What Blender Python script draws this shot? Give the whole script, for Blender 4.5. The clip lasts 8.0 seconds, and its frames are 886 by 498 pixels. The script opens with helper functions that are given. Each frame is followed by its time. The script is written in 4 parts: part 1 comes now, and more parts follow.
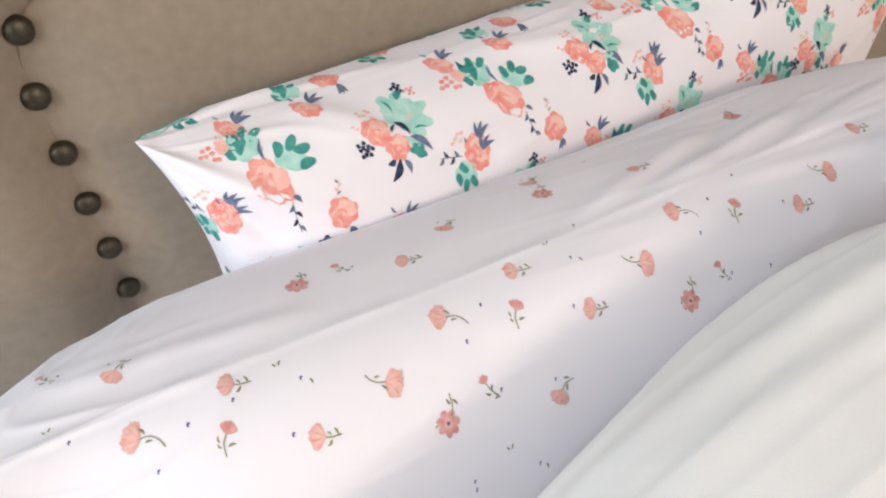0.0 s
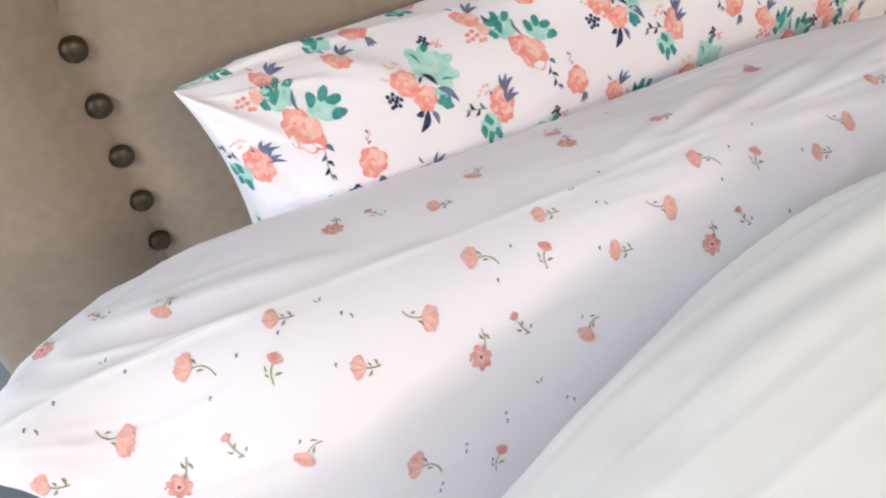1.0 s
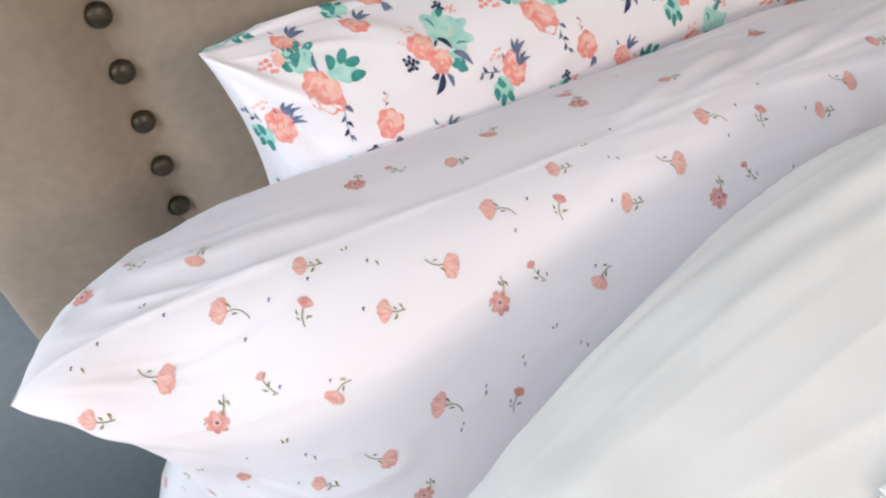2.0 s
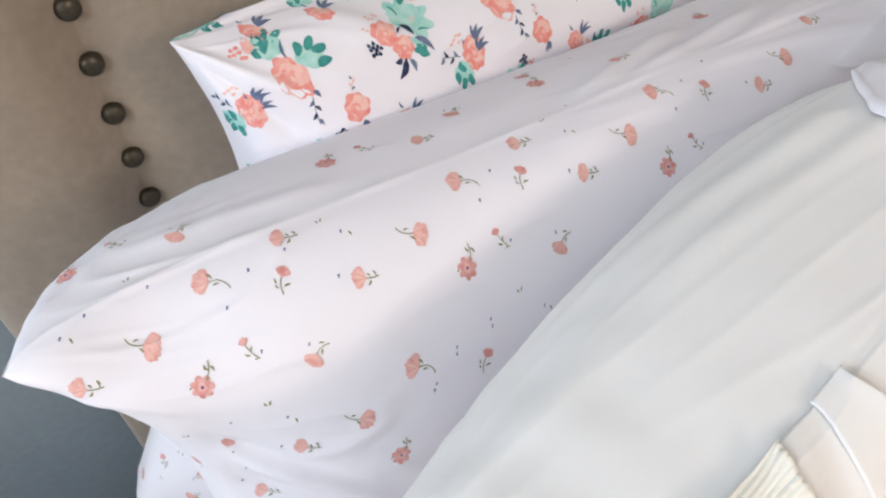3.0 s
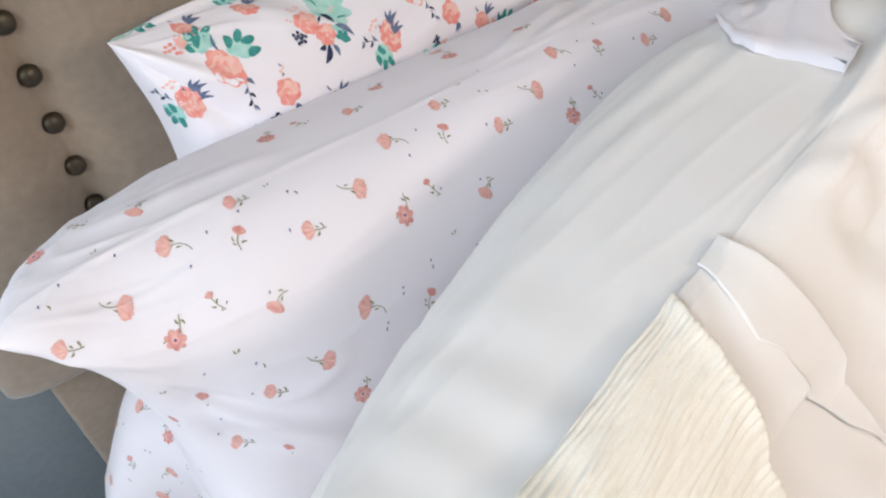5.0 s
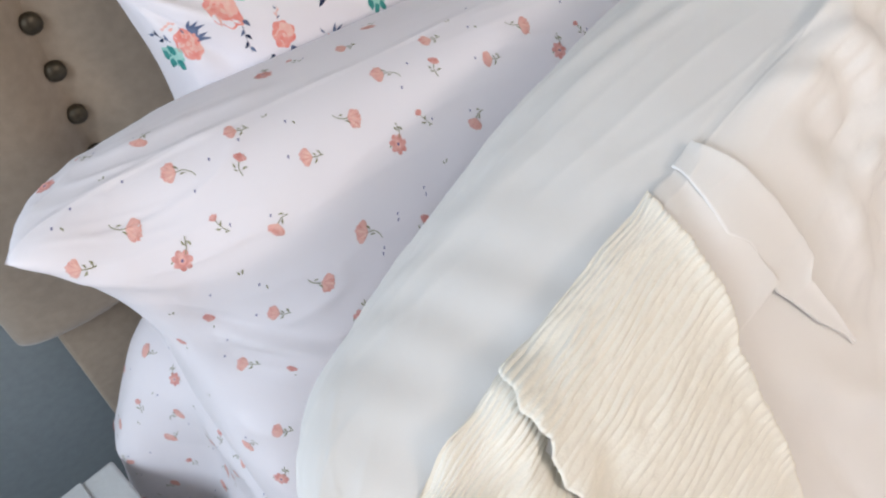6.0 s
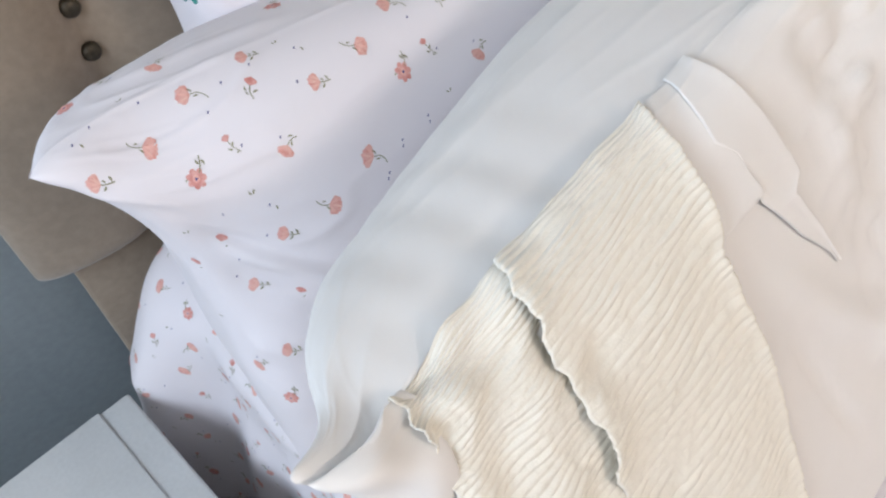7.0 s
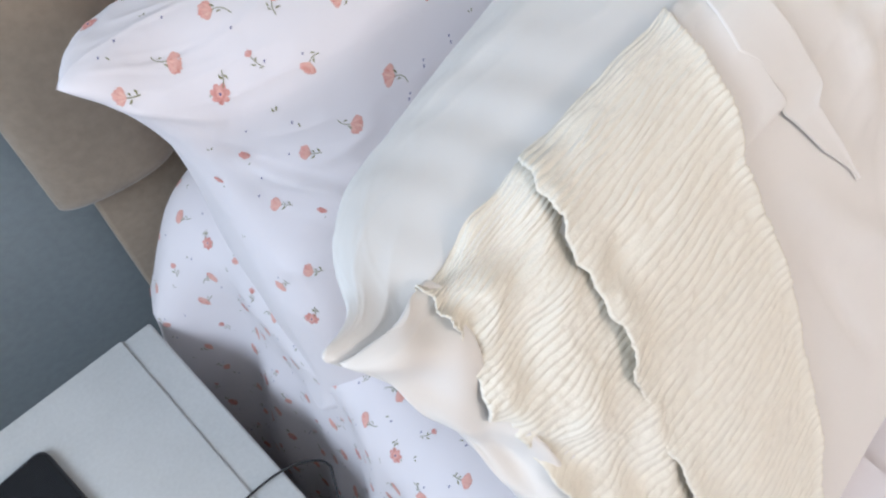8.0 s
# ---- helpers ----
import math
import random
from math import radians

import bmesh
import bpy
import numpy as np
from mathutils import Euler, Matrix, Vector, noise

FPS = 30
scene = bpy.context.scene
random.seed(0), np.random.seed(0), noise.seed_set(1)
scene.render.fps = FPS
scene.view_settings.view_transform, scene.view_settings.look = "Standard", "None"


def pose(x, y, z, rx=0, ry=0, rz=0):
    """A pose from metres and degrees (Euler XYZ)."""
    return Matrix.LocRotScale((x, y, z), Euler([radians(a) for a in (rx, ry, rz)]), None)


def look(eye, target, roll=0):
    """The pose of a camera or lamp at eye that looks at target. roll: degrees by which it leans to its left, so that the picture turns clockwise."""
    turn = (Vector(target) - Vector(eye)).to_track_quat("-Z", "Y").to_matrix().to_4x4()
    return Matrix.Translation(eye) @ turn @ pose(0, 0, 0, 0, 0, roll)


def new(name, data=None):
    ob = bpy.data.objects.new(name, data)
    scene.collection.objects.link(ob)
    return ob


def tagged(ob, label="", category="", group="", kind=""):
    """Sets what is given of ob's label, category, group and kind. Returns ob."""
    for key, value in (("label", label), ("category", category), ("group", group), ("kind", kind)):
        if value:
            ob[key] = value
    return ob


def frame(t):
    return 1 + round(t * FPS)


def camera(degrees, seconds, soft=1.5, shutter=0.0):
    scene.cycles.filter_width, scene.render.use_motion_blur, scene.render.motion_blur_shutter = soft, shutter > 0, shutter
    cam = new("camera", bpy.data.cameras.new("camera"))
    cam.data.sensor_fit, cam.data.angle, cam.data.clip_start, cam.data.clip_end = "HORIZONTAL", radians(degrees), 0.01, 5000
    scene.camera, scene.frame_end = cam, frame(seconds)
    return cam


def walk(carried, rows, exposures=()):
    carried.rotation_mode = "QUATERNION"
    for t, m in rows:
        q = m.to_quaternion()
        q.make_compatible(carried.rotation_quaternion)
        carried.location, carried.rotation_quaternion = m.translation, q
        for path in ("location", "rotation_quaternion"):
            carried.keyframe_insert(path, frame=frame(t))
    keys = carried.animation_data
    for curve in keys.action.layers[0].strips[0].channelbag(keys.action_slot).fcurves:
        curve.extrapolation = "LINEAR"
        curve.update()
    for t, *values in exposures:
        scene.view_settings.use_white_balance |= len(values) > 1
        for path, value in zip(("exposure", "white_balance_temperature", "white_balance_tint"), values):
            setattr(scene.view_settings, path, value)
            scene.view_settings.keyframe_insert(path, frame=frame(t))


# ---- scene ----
cam = camera(60.1, 8.0, soft=2.2)
METRES, EYE, TILT, LEAN, TURN = 0.264, 1.35, -45.64, 1.64, -30.03
ROWS = [
    (0.0, 0.0, 0.0, 0.0, 0.0, 0.0, -0.0),
    (0.5, -0.0267, -0.0352, -0.0309, 0.23, -0.82, -0.05),
    (1.0, -0.053, -0.0642, -0.0576, 0.47, -2.17, -0.01),
    (1.5, -0.0815, -0.0958, -0.0851, 0.76, -3.03, 0.02),
    (3.0, -0.1099, -0.2378, -0.1914, -2.4, -3.19, 1.86),
    (3.5, -0.1201, -0.2796, -0.2058, -4.55, -2.25, 3.17),
    (4.0, -0.1282, -0.3359, -0.2441, -6.09, -1.74, 4.84),
    (5.5, -0.1518, -0.487, -0.4162, -7.91, -2.71, 8.33),
    (6.0, -0.1609, -0.5333, -0.4781, -7.66, -3.95, 8.63),
    (6.5, -0.1635, -0.5806, -0.531, -7.38, -5.15, 8.37),
    (7.0, -0.1736, -0.6211, -0.5868, -6.99, -6.29, 8.35),
    (7.5, -0.2015, -0.6419, -0.6222, -6.74, -7.68, 8.19),
    (8.0, -0.2134, -0.6547, -0.6726, -6.11, -9.51, 7.97),
]
walk(cam, [(t, pose(0, 0, EYE, TILT, LEAN, TURN) @
                pose(METRES * x, METRES * y, METRES * z, 90 + pitch, roll, yaw)) for t, x, y, z, yaw, pitch, roll in ROWS],
     exposures=((0.0, 0.33, 6750, 10), (1.5, 0.31, 6600, 10), (3.0, 0.16, 6500, 10), (3.5, 0.14, 6500, 10), (5.5, 0.11, 6450, 10), (6.0, -0.05, 6400, 10), (6.5, -0.07, 6350, 10), (8.0, -0.09, 6150, 10)))

# ---- light ----
# cool daylight through the window beside the bed, warm light from the lamp overhead
world = bpy.data.worlds.new("world")
scene.world = world
world.use_nodes = True
wn = world.node_tree.nodes
sky = wn.new("ShaderNodeTexSky")
sky.sky_type, sky.sun_disc = "NISHITA", False
sky.sun_elevation, sky.sun_rotation = radians(35), radians(200)
world.node_tree.links.new(sky.outputs[0], wn["Background"].inputs[0])
wn["Background"].inputs[1].default_value = 0.12


def area_lamp(name, eye, target, size_x, size_y, watts, colour):
    data = bpy.data.lights.new(name, "AREA")
    data.shape, data.size, data.size_y, data.energy, data.color = "RECTANGLE", size_x, size_y, watts, colour
    ob = new(name, data)
    ob.matrix_world = look(eye, target)
    return ob


area_lamp("window_daylight", (-1.57, -0.12, 1.84), (0.0, 0.0, 1.0), 1.15, 0.95, 29, (0.77, 0.87, 1.0))
lamp = new("lamp_light", bpy.data.lights.new("lamp_light", "POINT"))
lamp.data.energy, lamp.data.shadow_soft_size, lamp.data.color = 49, 0.19, (1.0, 0.865, 0.765)
lamp.location = (0.62, -1.8, 2.22)


# ---- materials ----
def material(name, colour, rough=0.6, metal=0.0, tint=None, scale=40.0, spread=0.35, bump=0.0, bump_scale=600.0,
             sheen=0.0, spec=0.5, grain=0.0):
    """Two scales of colour variation and a fine relief."""
    m = bpy.data.materials.new(name)
    m.use_nodes = True
    nt, nodes = m.node_tree, m.node_tree.nodes
    b = nodes["Principled BSDF"]
    b.inputs["Roughness"].default_value, b.inputs["Metallic"].default_value = rough, metal
    b.inputs["Specular IOR Level"].default_value = spec
    b.inputs["Sheen Weight"].default_value = sheen
    coord = nodes.new("ShaderNodeTexCoord")
    noise_1, noise_2 = nodes.new("ShaderNodeTexNoise"), nodes.new("ShaderNodeTexNoise")
    noise_1.inputs["Scale"].default_value, noise_1.inputs["Detail"].default_value = scale, 5
    noise_2.inputs["Scale"].default_value, noise_2.inputs["Detail"].default_value = scale * 14, 3
    nt.links.new(coord.outputs["Object"], noise_1.inputs["Vector"])
    nt.links.new(coord.outputs["Object"], noise_2.inputs["Vector"])
    ramp = nodes.new("ShaderNodeMapRange")
    ramp.inputs["From Min"].default_value, ramp.inputs["From Max"].default_value = 0.5 - spread, 0.5 + spread
    nt.links.new(noise_1.outputs["Fac"], ramp.inputs["Value"])
    mix = nodes.new("ShaderNodeMix")
    mix.data_type = "RGBA"
    mix.inputs["A"].default_value = (*colour, 1)
    mix.inputs["B"].default_value = (*(tint or colour), 1)
    nt.links.new(ramp.outputs["Result"], mix.inputs["Factor"])
    last = mix.outputs["Result"]
    if grain:
        g = nodes.new("ShaderNodeMix")
        g.data_type, g.blend_type = "RGBA", "MULTIPLY"
        g.inputs["Factor"].default_value = grain
        nt.links.new(last, g.inputs["A"])
        grey = nodes.new("ShaderNodeMapRange")
        grey.inputs["From Min"].default_value, grey.inputs["From Max"].default_value = 0.3, 0.7
        grey.inputs["To Min"].default_value, grey.inputs["To Max"].default_value = 0.35, 1.2
        nt.links.new(noise_2.outputs["Fac"], grey.inputs["Value"])
        nt.links.new(grey.outputs["Result"], g.inputs["B"])
        last = g.outputs["Result"]
    nt.links.new(last, b.inputs["Base Color"])
    if bump:
        fine = nodes.new("ShaderNodeTexNoise")
        fine.inputs["Scale"].default_value, fine.inputs["Detail"].default_value = bump_scale, 4
        nt.links.new(coord.outputs["Object"], fine.inputs["Vector"])
        relief = nodes.new("ShaderNodeBump")
        relief.inputs["Strength"].default_value, relief.inputs["Distance"].default_value = bump, 0.0006
        nt.links.new(fine.outputs["Fac"], relief.inputs["Height"])
        nt.links.new(relief.outputs["Normal"], b.inputs["Normal"])
    return m


COTTON = material("white_cotton", (0.815, 0.78, 0.80), 0.75, tint=(0.79, 0.75, 0.775), scale=9, bump=0.12, bump_scale=1800, sheen=0.15, spec=0.2)
LINEN = material("ivory_linen", (0.847, 0.82, 0.785), 0.8, tint=(0.82, 0.79, 0.75), scale=12, bump=0.14, bump_scale=1500, sheen=0.15, spec=0.2)
GAUZE = material("cream_gauze", (0.868, 0.828, 0.728), 0.85, tint=(0.84, 0.795, 0.69), scale=30, bump=0.5, bump_scale=1000, sheen=0.2, spec=0.15)
VELVET = material("beige_velvet", (0.355, 0.285, 0.212), 0.85, tint=(0.285, 0.23, 0.175), scale=7, grain=0.17, bump=0.25, bump_scale=1500, sheen=0.4, spec=0.1)
BRASS = material("dark_bronze", (0.055, 0.045, 0.032), 0.42, 0.75, tint=(0.12, 0.10, 0.07), scale=160, grain=0.5, bump=0.35, bump_scale=700)
WALL = material("blue_grey_paint", (0.33, 0.38, 0.40), 0.8, tint=(0.29, 0.335, 0.355), scale=6, grain=0.12, bump=0.3, bump_scale=260)
CEILING = material("white_ceiling_paint", (0.80, 0.79, 0.76), 0.85, tint=(0.77, 0.76, 0.73), scale=5)
FLOOR = material("oak_floor", (0.24, 0.16, 0.10), 0.5, tint=(0.16, 0.10, 0.06), scale=8, grain=0.4)
PAINT = material("white_furniture_paint", (0.56, 0.57, 0.565), 0.4, tint=(0.50, 0.51, 0.50), scale=16, grain=0.08, bump=0.15, bump_scale=240)
BLACK = material("black_glass", (0.008, 0.008, 0.010), 0.12, tint=(0.012, 0.012, 0.014), scale=12)
RUBBER = material("black_rubber", (0.012, 0.012, 0.014), 0.5, tint=(0.02, 0.02, 0.022), scale=60)
PRINT_SPREAD = 0.16
CORAL = material("coral_ink", (0.78, 0.24, 0.20), 0.75, tint=(0.82, 0.40, 0.34), scale=150, spread=PRINT_SPREAD, spec=0.2)
PEACH = material("peach_ink", (0.82, 0.42, 0.36), 0.75, tint=(0.84, 0.56, 0.48), scale=150, spread=PRINT_SPREAD, spec=0.2)
MINT = material("mint_ink", (0.30, 0.60, 0.52), 0.75, tint=(0.48, 0.70, 0.63), scale=130, spread=PRINT_SPREAD, spec=0.2)
TEAL = material("teal_ink", (0.035, 0.22, 0.20), 0.75, tint=(0.07, 0.32, 0.28), scale=130, spread=PRINT_SPREAD, spec=0.2)
NAVY = material("navy_ink", (0.012, 0.018, 0.05), 0.75, tint=(0.05, 0.07, 0.13), scale=150, spread=PRINT_SPREAD, spec=0.2)
SLATE = material("slate_blue_ink", (0.10, 0.13, 0.22), 0.75, tint=(0.17, 0.21, 0.31), scale=150, spread=PRINT_SPREAD, spec=0.2)
PINK = material("dusty_pink_ink", (0.74, 0.36, 0.31), 0.75, tint=(0.80, 0.50, 0.44), scale=260, spread=PRINT_SPREAD, spec=0.2)
ROSE = material("rose_ink", (0.62, 0.25, 0.22), 0.75, tint=(0.76, 0.44, 0.40), scale=260, spread=PRINT_SPREAD, spec=0.2)
OLIVE = material("olive_ink", (0.22, 0.21, 0.11), 0.75, tint=(0.33, 0.32, 0.20), scale=260, spread=PRINT_SPREAD, spec=0.2)
VIOLET = material("violet_ink", (0.10, 0.10, 0.25), 0.75, tint=(0.16, 0.16, 0.32), scale=260, spread=PRINT_SPREAD, spec=0.2)


# ---- mesh helpers ----
def mesh_object(name, verts, faces, mats, parent=None, label="", smooth=True, slots=None):
    me = bpy.data.meshes.new(name)
    me.from_pydata([tuple(v) for v in verts], [], faces)
    for m in mats if isinstance(mats, (list, tuple)) else [mats]:
        me.materials.append(m)
    if slots is not None:
        me.polygons.foreach_set("material_index", slots)
    me.polygons.foreach_set("use_smooth", [smooth] * len(me.polygons))
    me.update()
    ob = new(name, me)
    ob.parent = parent
    if label:
        tagged(ob, label)
    return ob


def part(name, bm, mat, parent=None, label="", smooth=True):
    me = bpy.data.meshes.new(name)
    bm.normal_update()
    bm.to_mesh(me)
    bm.free()
    me.materials.append(mat)
    me.polygons.foreach_set("use_smooth", [smooth] * len(me.polygons))
    ob = new(name, me)
    ob.parent = parent
    if label:
        tagged(ob, label)
    return ob


def thing(name, place, label, category, group="", kind=""):
    ob = new(name)
    ob.location = place
    return tagged(ob, label, category, group, kind)


def box(x0, x1, y0, y1, z0, z1, bevel=0.0, segments=2, at=(0, 0, 0)):
    bm = bmesh.new()
    bmesh.ops.create_cube(bm, size=1)
    for v in bm.verts:
        v.co = Vector((x0 + (v.co.x + 0.5) * (x1 - x0) - at[0], y0 + (v.co.y + 0.5) * (y1 - y0) - at[1], z0 + (v.co.z + 0.5) * (z1 - z0) - at[2]))
    if bevel:
        bmesh.ops.bevel(bm, geom=bm.edges[:], offset=bevel, segments=segments, profile=0.5, affect="EDGES")
    return bm


def grid_faces(nu, nv, wrap=False):
    last = nv if wrap else nv - 1
    return [(i * nv + j, (i + 1) * nv + j, (i + 1) * nv + (j + 1) % nv, i * nv + (j + 1) % nv) for i in range(nu - 1) for j in range(last)]


# ---- room ----
ROOM = (-1.7, 2.9, -3.2, 0.62, 2.5)


def room():
    x0, x1, y0, y1, top = ROOM
    tagged(part("floor", box(x0 - 0.1, x1 + 0.1, y0 - 0.1, y1 + 0.1, -0.1, 0), FLOOR, smooth=False), "brown oak floor under the bed", "floor", kind="structure")
    tagged(part("ceiling", box(x0 - 0.1, x1 + 0.1, y0 - 0.1, y1 + 0.1, top, top + 0.1), CEILING, smooth=False), "plain white painted bedroom ceiling", "ceiling", kind="structure")
    tagged(part("wall_north", box(x0 - 0.1, x1 + 0.1, y1, y1 + 0.1, 0, top), WALL, smooth=False), "blue-grey painted wall behind the headboard", "wall", kind="structure")
    tagged(part("wall_south", box(x0 - 0.1, x1 + 0.1, y0 - 0.1, y0, 0, top), CEILING, smooth=False), "plain pale painted bedroom wall", "wall", kind="structure")
    tagged(part("wall_east", box(x1, x1 + 0.1, y0, y1, 0, top), CEILING, smooth=False), "plain pale painted side wall", "wall", kind="structure")
    # the wall beside the bed has the window's opening: y -0.75 to 0.51, z 1.32 to 2.36
    wall = thing("wall_west", (x0, 0, 0), "pale painted wall with a window opening", "wall", kind="structure")
    for a, b, c, d in ((y0, -0.75, 0, top), (0.51, y1, 0, top), (-0.75, 0.51, 0, 1.32), (-0.75, 0.51, 2.36, top)):
        part("wall_section", box(x0 - 0.1, x0, a, b, c, d, at=(x0, 0, 0)), CEILING, wall, smooth=False)
    frame_ob = thing("window_1", (x0, -0.12, 1.84), "white framed window beside the bed", "window", kind="structure")
    for a, b, c, d in ((-0.75, -0.70, 1.32, 2.36), (0.46, 0.51, 1.32, 2.36), (-0.70, 0.46, 1.32, 1.37), (-0.70, 0.46, 2.31, 2.36), (-0.145, -0.095, 1.37, 2.31)):
        part("window_frame", box(x0 - 0.07, x0 - 0.03, a, b, c, d, 0.004, at=(x0, -0.12, 1.84)), PAINT, frame_ob, smooth=False)


room()


def ceiling_lamp():
    """The fitting of the globe lamp: a plate on the ceiling, a short rod and a collar over the globe."""
    ob = thing("ceiling_lamp", (0.62, -1.8, 2.5), "white globe lamp on a short rod under the ceiling", "lamp", kind="structure")
    for name, radius, low, high in (("plate", 0.07, -0.025, 0.0), ("rod", 0.010, -0.10, -0.025), ("collar", 0.045, -0.105, -0.085)):
        bm = bmesh.new()
        bmesh.ops.create_cone(bm, cap_ends=True, segments=32, radius1=radius, radius2=radius, depth=high - low)
        for v in bm.verts:
            v.co.z += (low + high) / 2
        part(name, bm, PAINT, ob, smooth=False)


ceiling_lamp()


# ---- cloth surfaces ----
NOISE = np.random.RandomState(11).uniform(-1, 1, (64, 64))


def drift(x, y, k=0.0):
    """Smooth random values between -1 and 1 over the plane."""
    x, y = np.asarray(x, float) + 13.7 * k, np.asarray(y, float) + 7.3 * k
    i, j = np.floor(x).astype(int), np.floor(y).astype(int)
    u, v = x - i, y - j
    u, v = u * u * u * (u * (6 * u - 15) + 10), v * v * v * (v * (6 * v - 15) + 10)
    low = NOISE[i % 64, j % 64] * (1 - u) + NOISE[(i + 1) % 64, j % 64] * u
    high = NOISE[i % 64, (j + 1) % 64] * (1 - u) + NOISE[(i + 1) % 64, (j + 1) % 64] * u
    return low * (1 - v) + high * v


class Pillow:
    """A stuffed pillow stood on its edge. a runs along it from seam to seam (-1 to 1); b runs up the front (-1 to 1), over the top
    seam and down the back (1 to 3)."""

    def __init__(self, top, width, height, front, back, yaw, lean, roll=0.0, inset=0.05, sag=0.015, ends=0.8, rims=0.9, back_rims=None, back_ends=None, power=3.0, seam=0.0010, creases=(), dents=(), ripple=0.0016, seed=0.0, tip=(0, 0, 0), ear=(0, 0, 0), crown=0.0, droop=0.0, tuck=0.0, folds=0.0006, crumple=0.0):
        self.top, self.width, self.height, self.front, self.back = np.array(top), width, height, front, back
        self.ear, self.crown, self.droop = np.array(ear), crown, droop
        self.tip, self.tuck, self.folds, self.crumple = np.array(tip), tuck, folds, crumple
        self.ends, self.back_ends, self.rims, self.back_rims = ends, back_ends or ends, rims, back_rims or rims
        self.inset, self.sag, self.power, self.seam = inset, sag, power, seam
        self.creases, self.dents, self.ripple, self.seed = creases, dents, ripple, seed
        y, l, r = radians(yaw), radians(lean), radians(roll)
        es, fwd, up = np.array([math.cos(y), math.sin(y), 0]), np.array([math.sin(y), -math.cos(y), 0]), np.array([0, 0, 1.0])
        eh, self.en = up * math.cos(l) - fwd * math.sin(l), fwd * math.cos(l) + up * math.sin(l)
        self.es, self.eh = es * math.cos(r) + eh * math.sin(r), eh * math.cos(r) - es * math.sin(r)

    def raw(self, a, b):
        s, h = np.sin(a * np.pi / 2), np.sin(b * np.pi / 2)
        ca, cb = np.cos(a * np.pi / 2), np.cos(b * np.pi / 2)
        x = s * (self.width / 2 - self.inset * (1 - np.abs(h) ** self.power) - self.tuck * np.clip(-h, 0, 1) ** 2)
        y = -self.height / 2 + h * (self.height / 2 - self.sag * (1 - np.abs(s) ** 3))
        t = np.where(cb > 0, self.front, self.back) * np.clip(ca, 0, 1) ** np.where(cb > 0, self.ends, self.back_ends) * np.sign(cb) * np.abs(cb) ** np.where(cb > 0, self.rims, self.back_rims) * np.sqrt((1 + s * s) * (1 + h * h))
        y = y + self.seam * np.exp(-((b - 1) / 0.014) ** 2) * (0.7 + 0.3 * np.sin(40 * a + self.seed))
        # the back half swells up behind the top seam before it falls away
        y = y + np.where((cb < 0) & (h > 0), self.crown * np.sin(np.pi * np.clip(np.abs(cb) ** self.back_rims / 0.8, 0, 1)) * np.clip(ca, 0, 1) ** 0.5, 0)
        y = y - self.droop * np.exp(-((a - 0.45) / 0.34) ** 2 - ((b - 1) / 0.12) ** 2)
        corner = np.exp(-((a + 1) / 0.24) ** 2 - ((b - 1) / 0.40) ** 2)
        pinch = np.exp(-((a + 1) / 0.13) ** 2 - ((b - 1) / 0.30) ** 2)
        return self.top + x[..., None] * self.es + y[..., None] * self.eh + t[..., None] * self.en + corner[..., None] * self.tip + pinch[..., None] * self.ear

    def relief(self, a, b):
        d = np.zeros_like(a)
        k = self.seed
        # gentle unevenness of the filling, and ripples that run off the seams
        d += self.ripple * (np.sin(5.1 * a + 2.3 * b + k) * np.sin(4.3 * b - 1.7 * a + 2 * k) + 0.6 * np.sin(11 * a - 7 * b + 3 * k) * np.sin(8 * b + 4 * a + k))
        near = np.exp(-((b - 1) / 0.16) ** 2) + 0.35 * np.exp(-((np.abs(a) - 1) / 0.2) ** 2)
        d += 0.25 * self.ripple * near * np.sin(46 * a + 3 * np.sin(9 * b + k) + 4 * np.sin(5.3 * a + k)) * (0.5 + 0.5 * np.sin(7.7 * a + 2 * k))
        # soft slack folds that wander across the cloth
        wa = a + 0.10 * drift(3 * a, 3 * b, k + 5)
        # down the back b follows the cloth, so that the folds keep their size
        fb = np.where(b > 1, 1 + 0.95 * np.abs(np.cos(b * np.pi / 2)) ** self.back_rims, b)
        wb = fb + 0.07 * drift(3 * a + 9, 3 * fb, k + 6)
        for turn, pitch, share in ((0.12, 7.0, 1.0), (-0.30, 11.0, 0.7), (0.9, 16.0, 0.35)):
            c, q = math.cos(turn), math.sin(turn)
            u, v = wa * c + wb * q, wb * c - wa * q
            patchy = np.clip((1 - np.abs(a)) / 0.4, 0, 1) * np.clip(0.45 + 1.1 * drift(2.3 * a + 4 * turn, 3.1 * fb, k + 2), 0, 1)
            d += self.folds * share * (1 + 0.6 * np.clip((b - 1) / 0.08, 0, 1)) * (np.clip(1 - 2.6 * np.abs(drift(u * pitch * 0.35, v * pitch, k + 9 * turn)), 0, 1) ** 1.6 - 0.3) * patchy
        for a0, b0, a1, b1, wide, deep in self.creases:
            ux, uy = a1 - a0, b1 - b0
            length = math.hypot(ux, uy)
            ux, uy = ux / length, uy / length
            along = ((a - a0) * ux + (b - b0) * uy) / length
            off = -(a - a0) * uy + (b - b0) * ux + 0.12 * wide * np.sin(9 * along + k)
            fade = np.clip(np.minimum(along, 1 - along) * 4 + 0.02, 0, 1)
            d += deep * fade * np.exp(-(off / wide) ** 2)
        for a0, b0, ra, rb, deep in self.dents:
            d += deep * np.exp(-((a - a0) / ra) ** 2 - ((b - b0) / rb) ** 2)

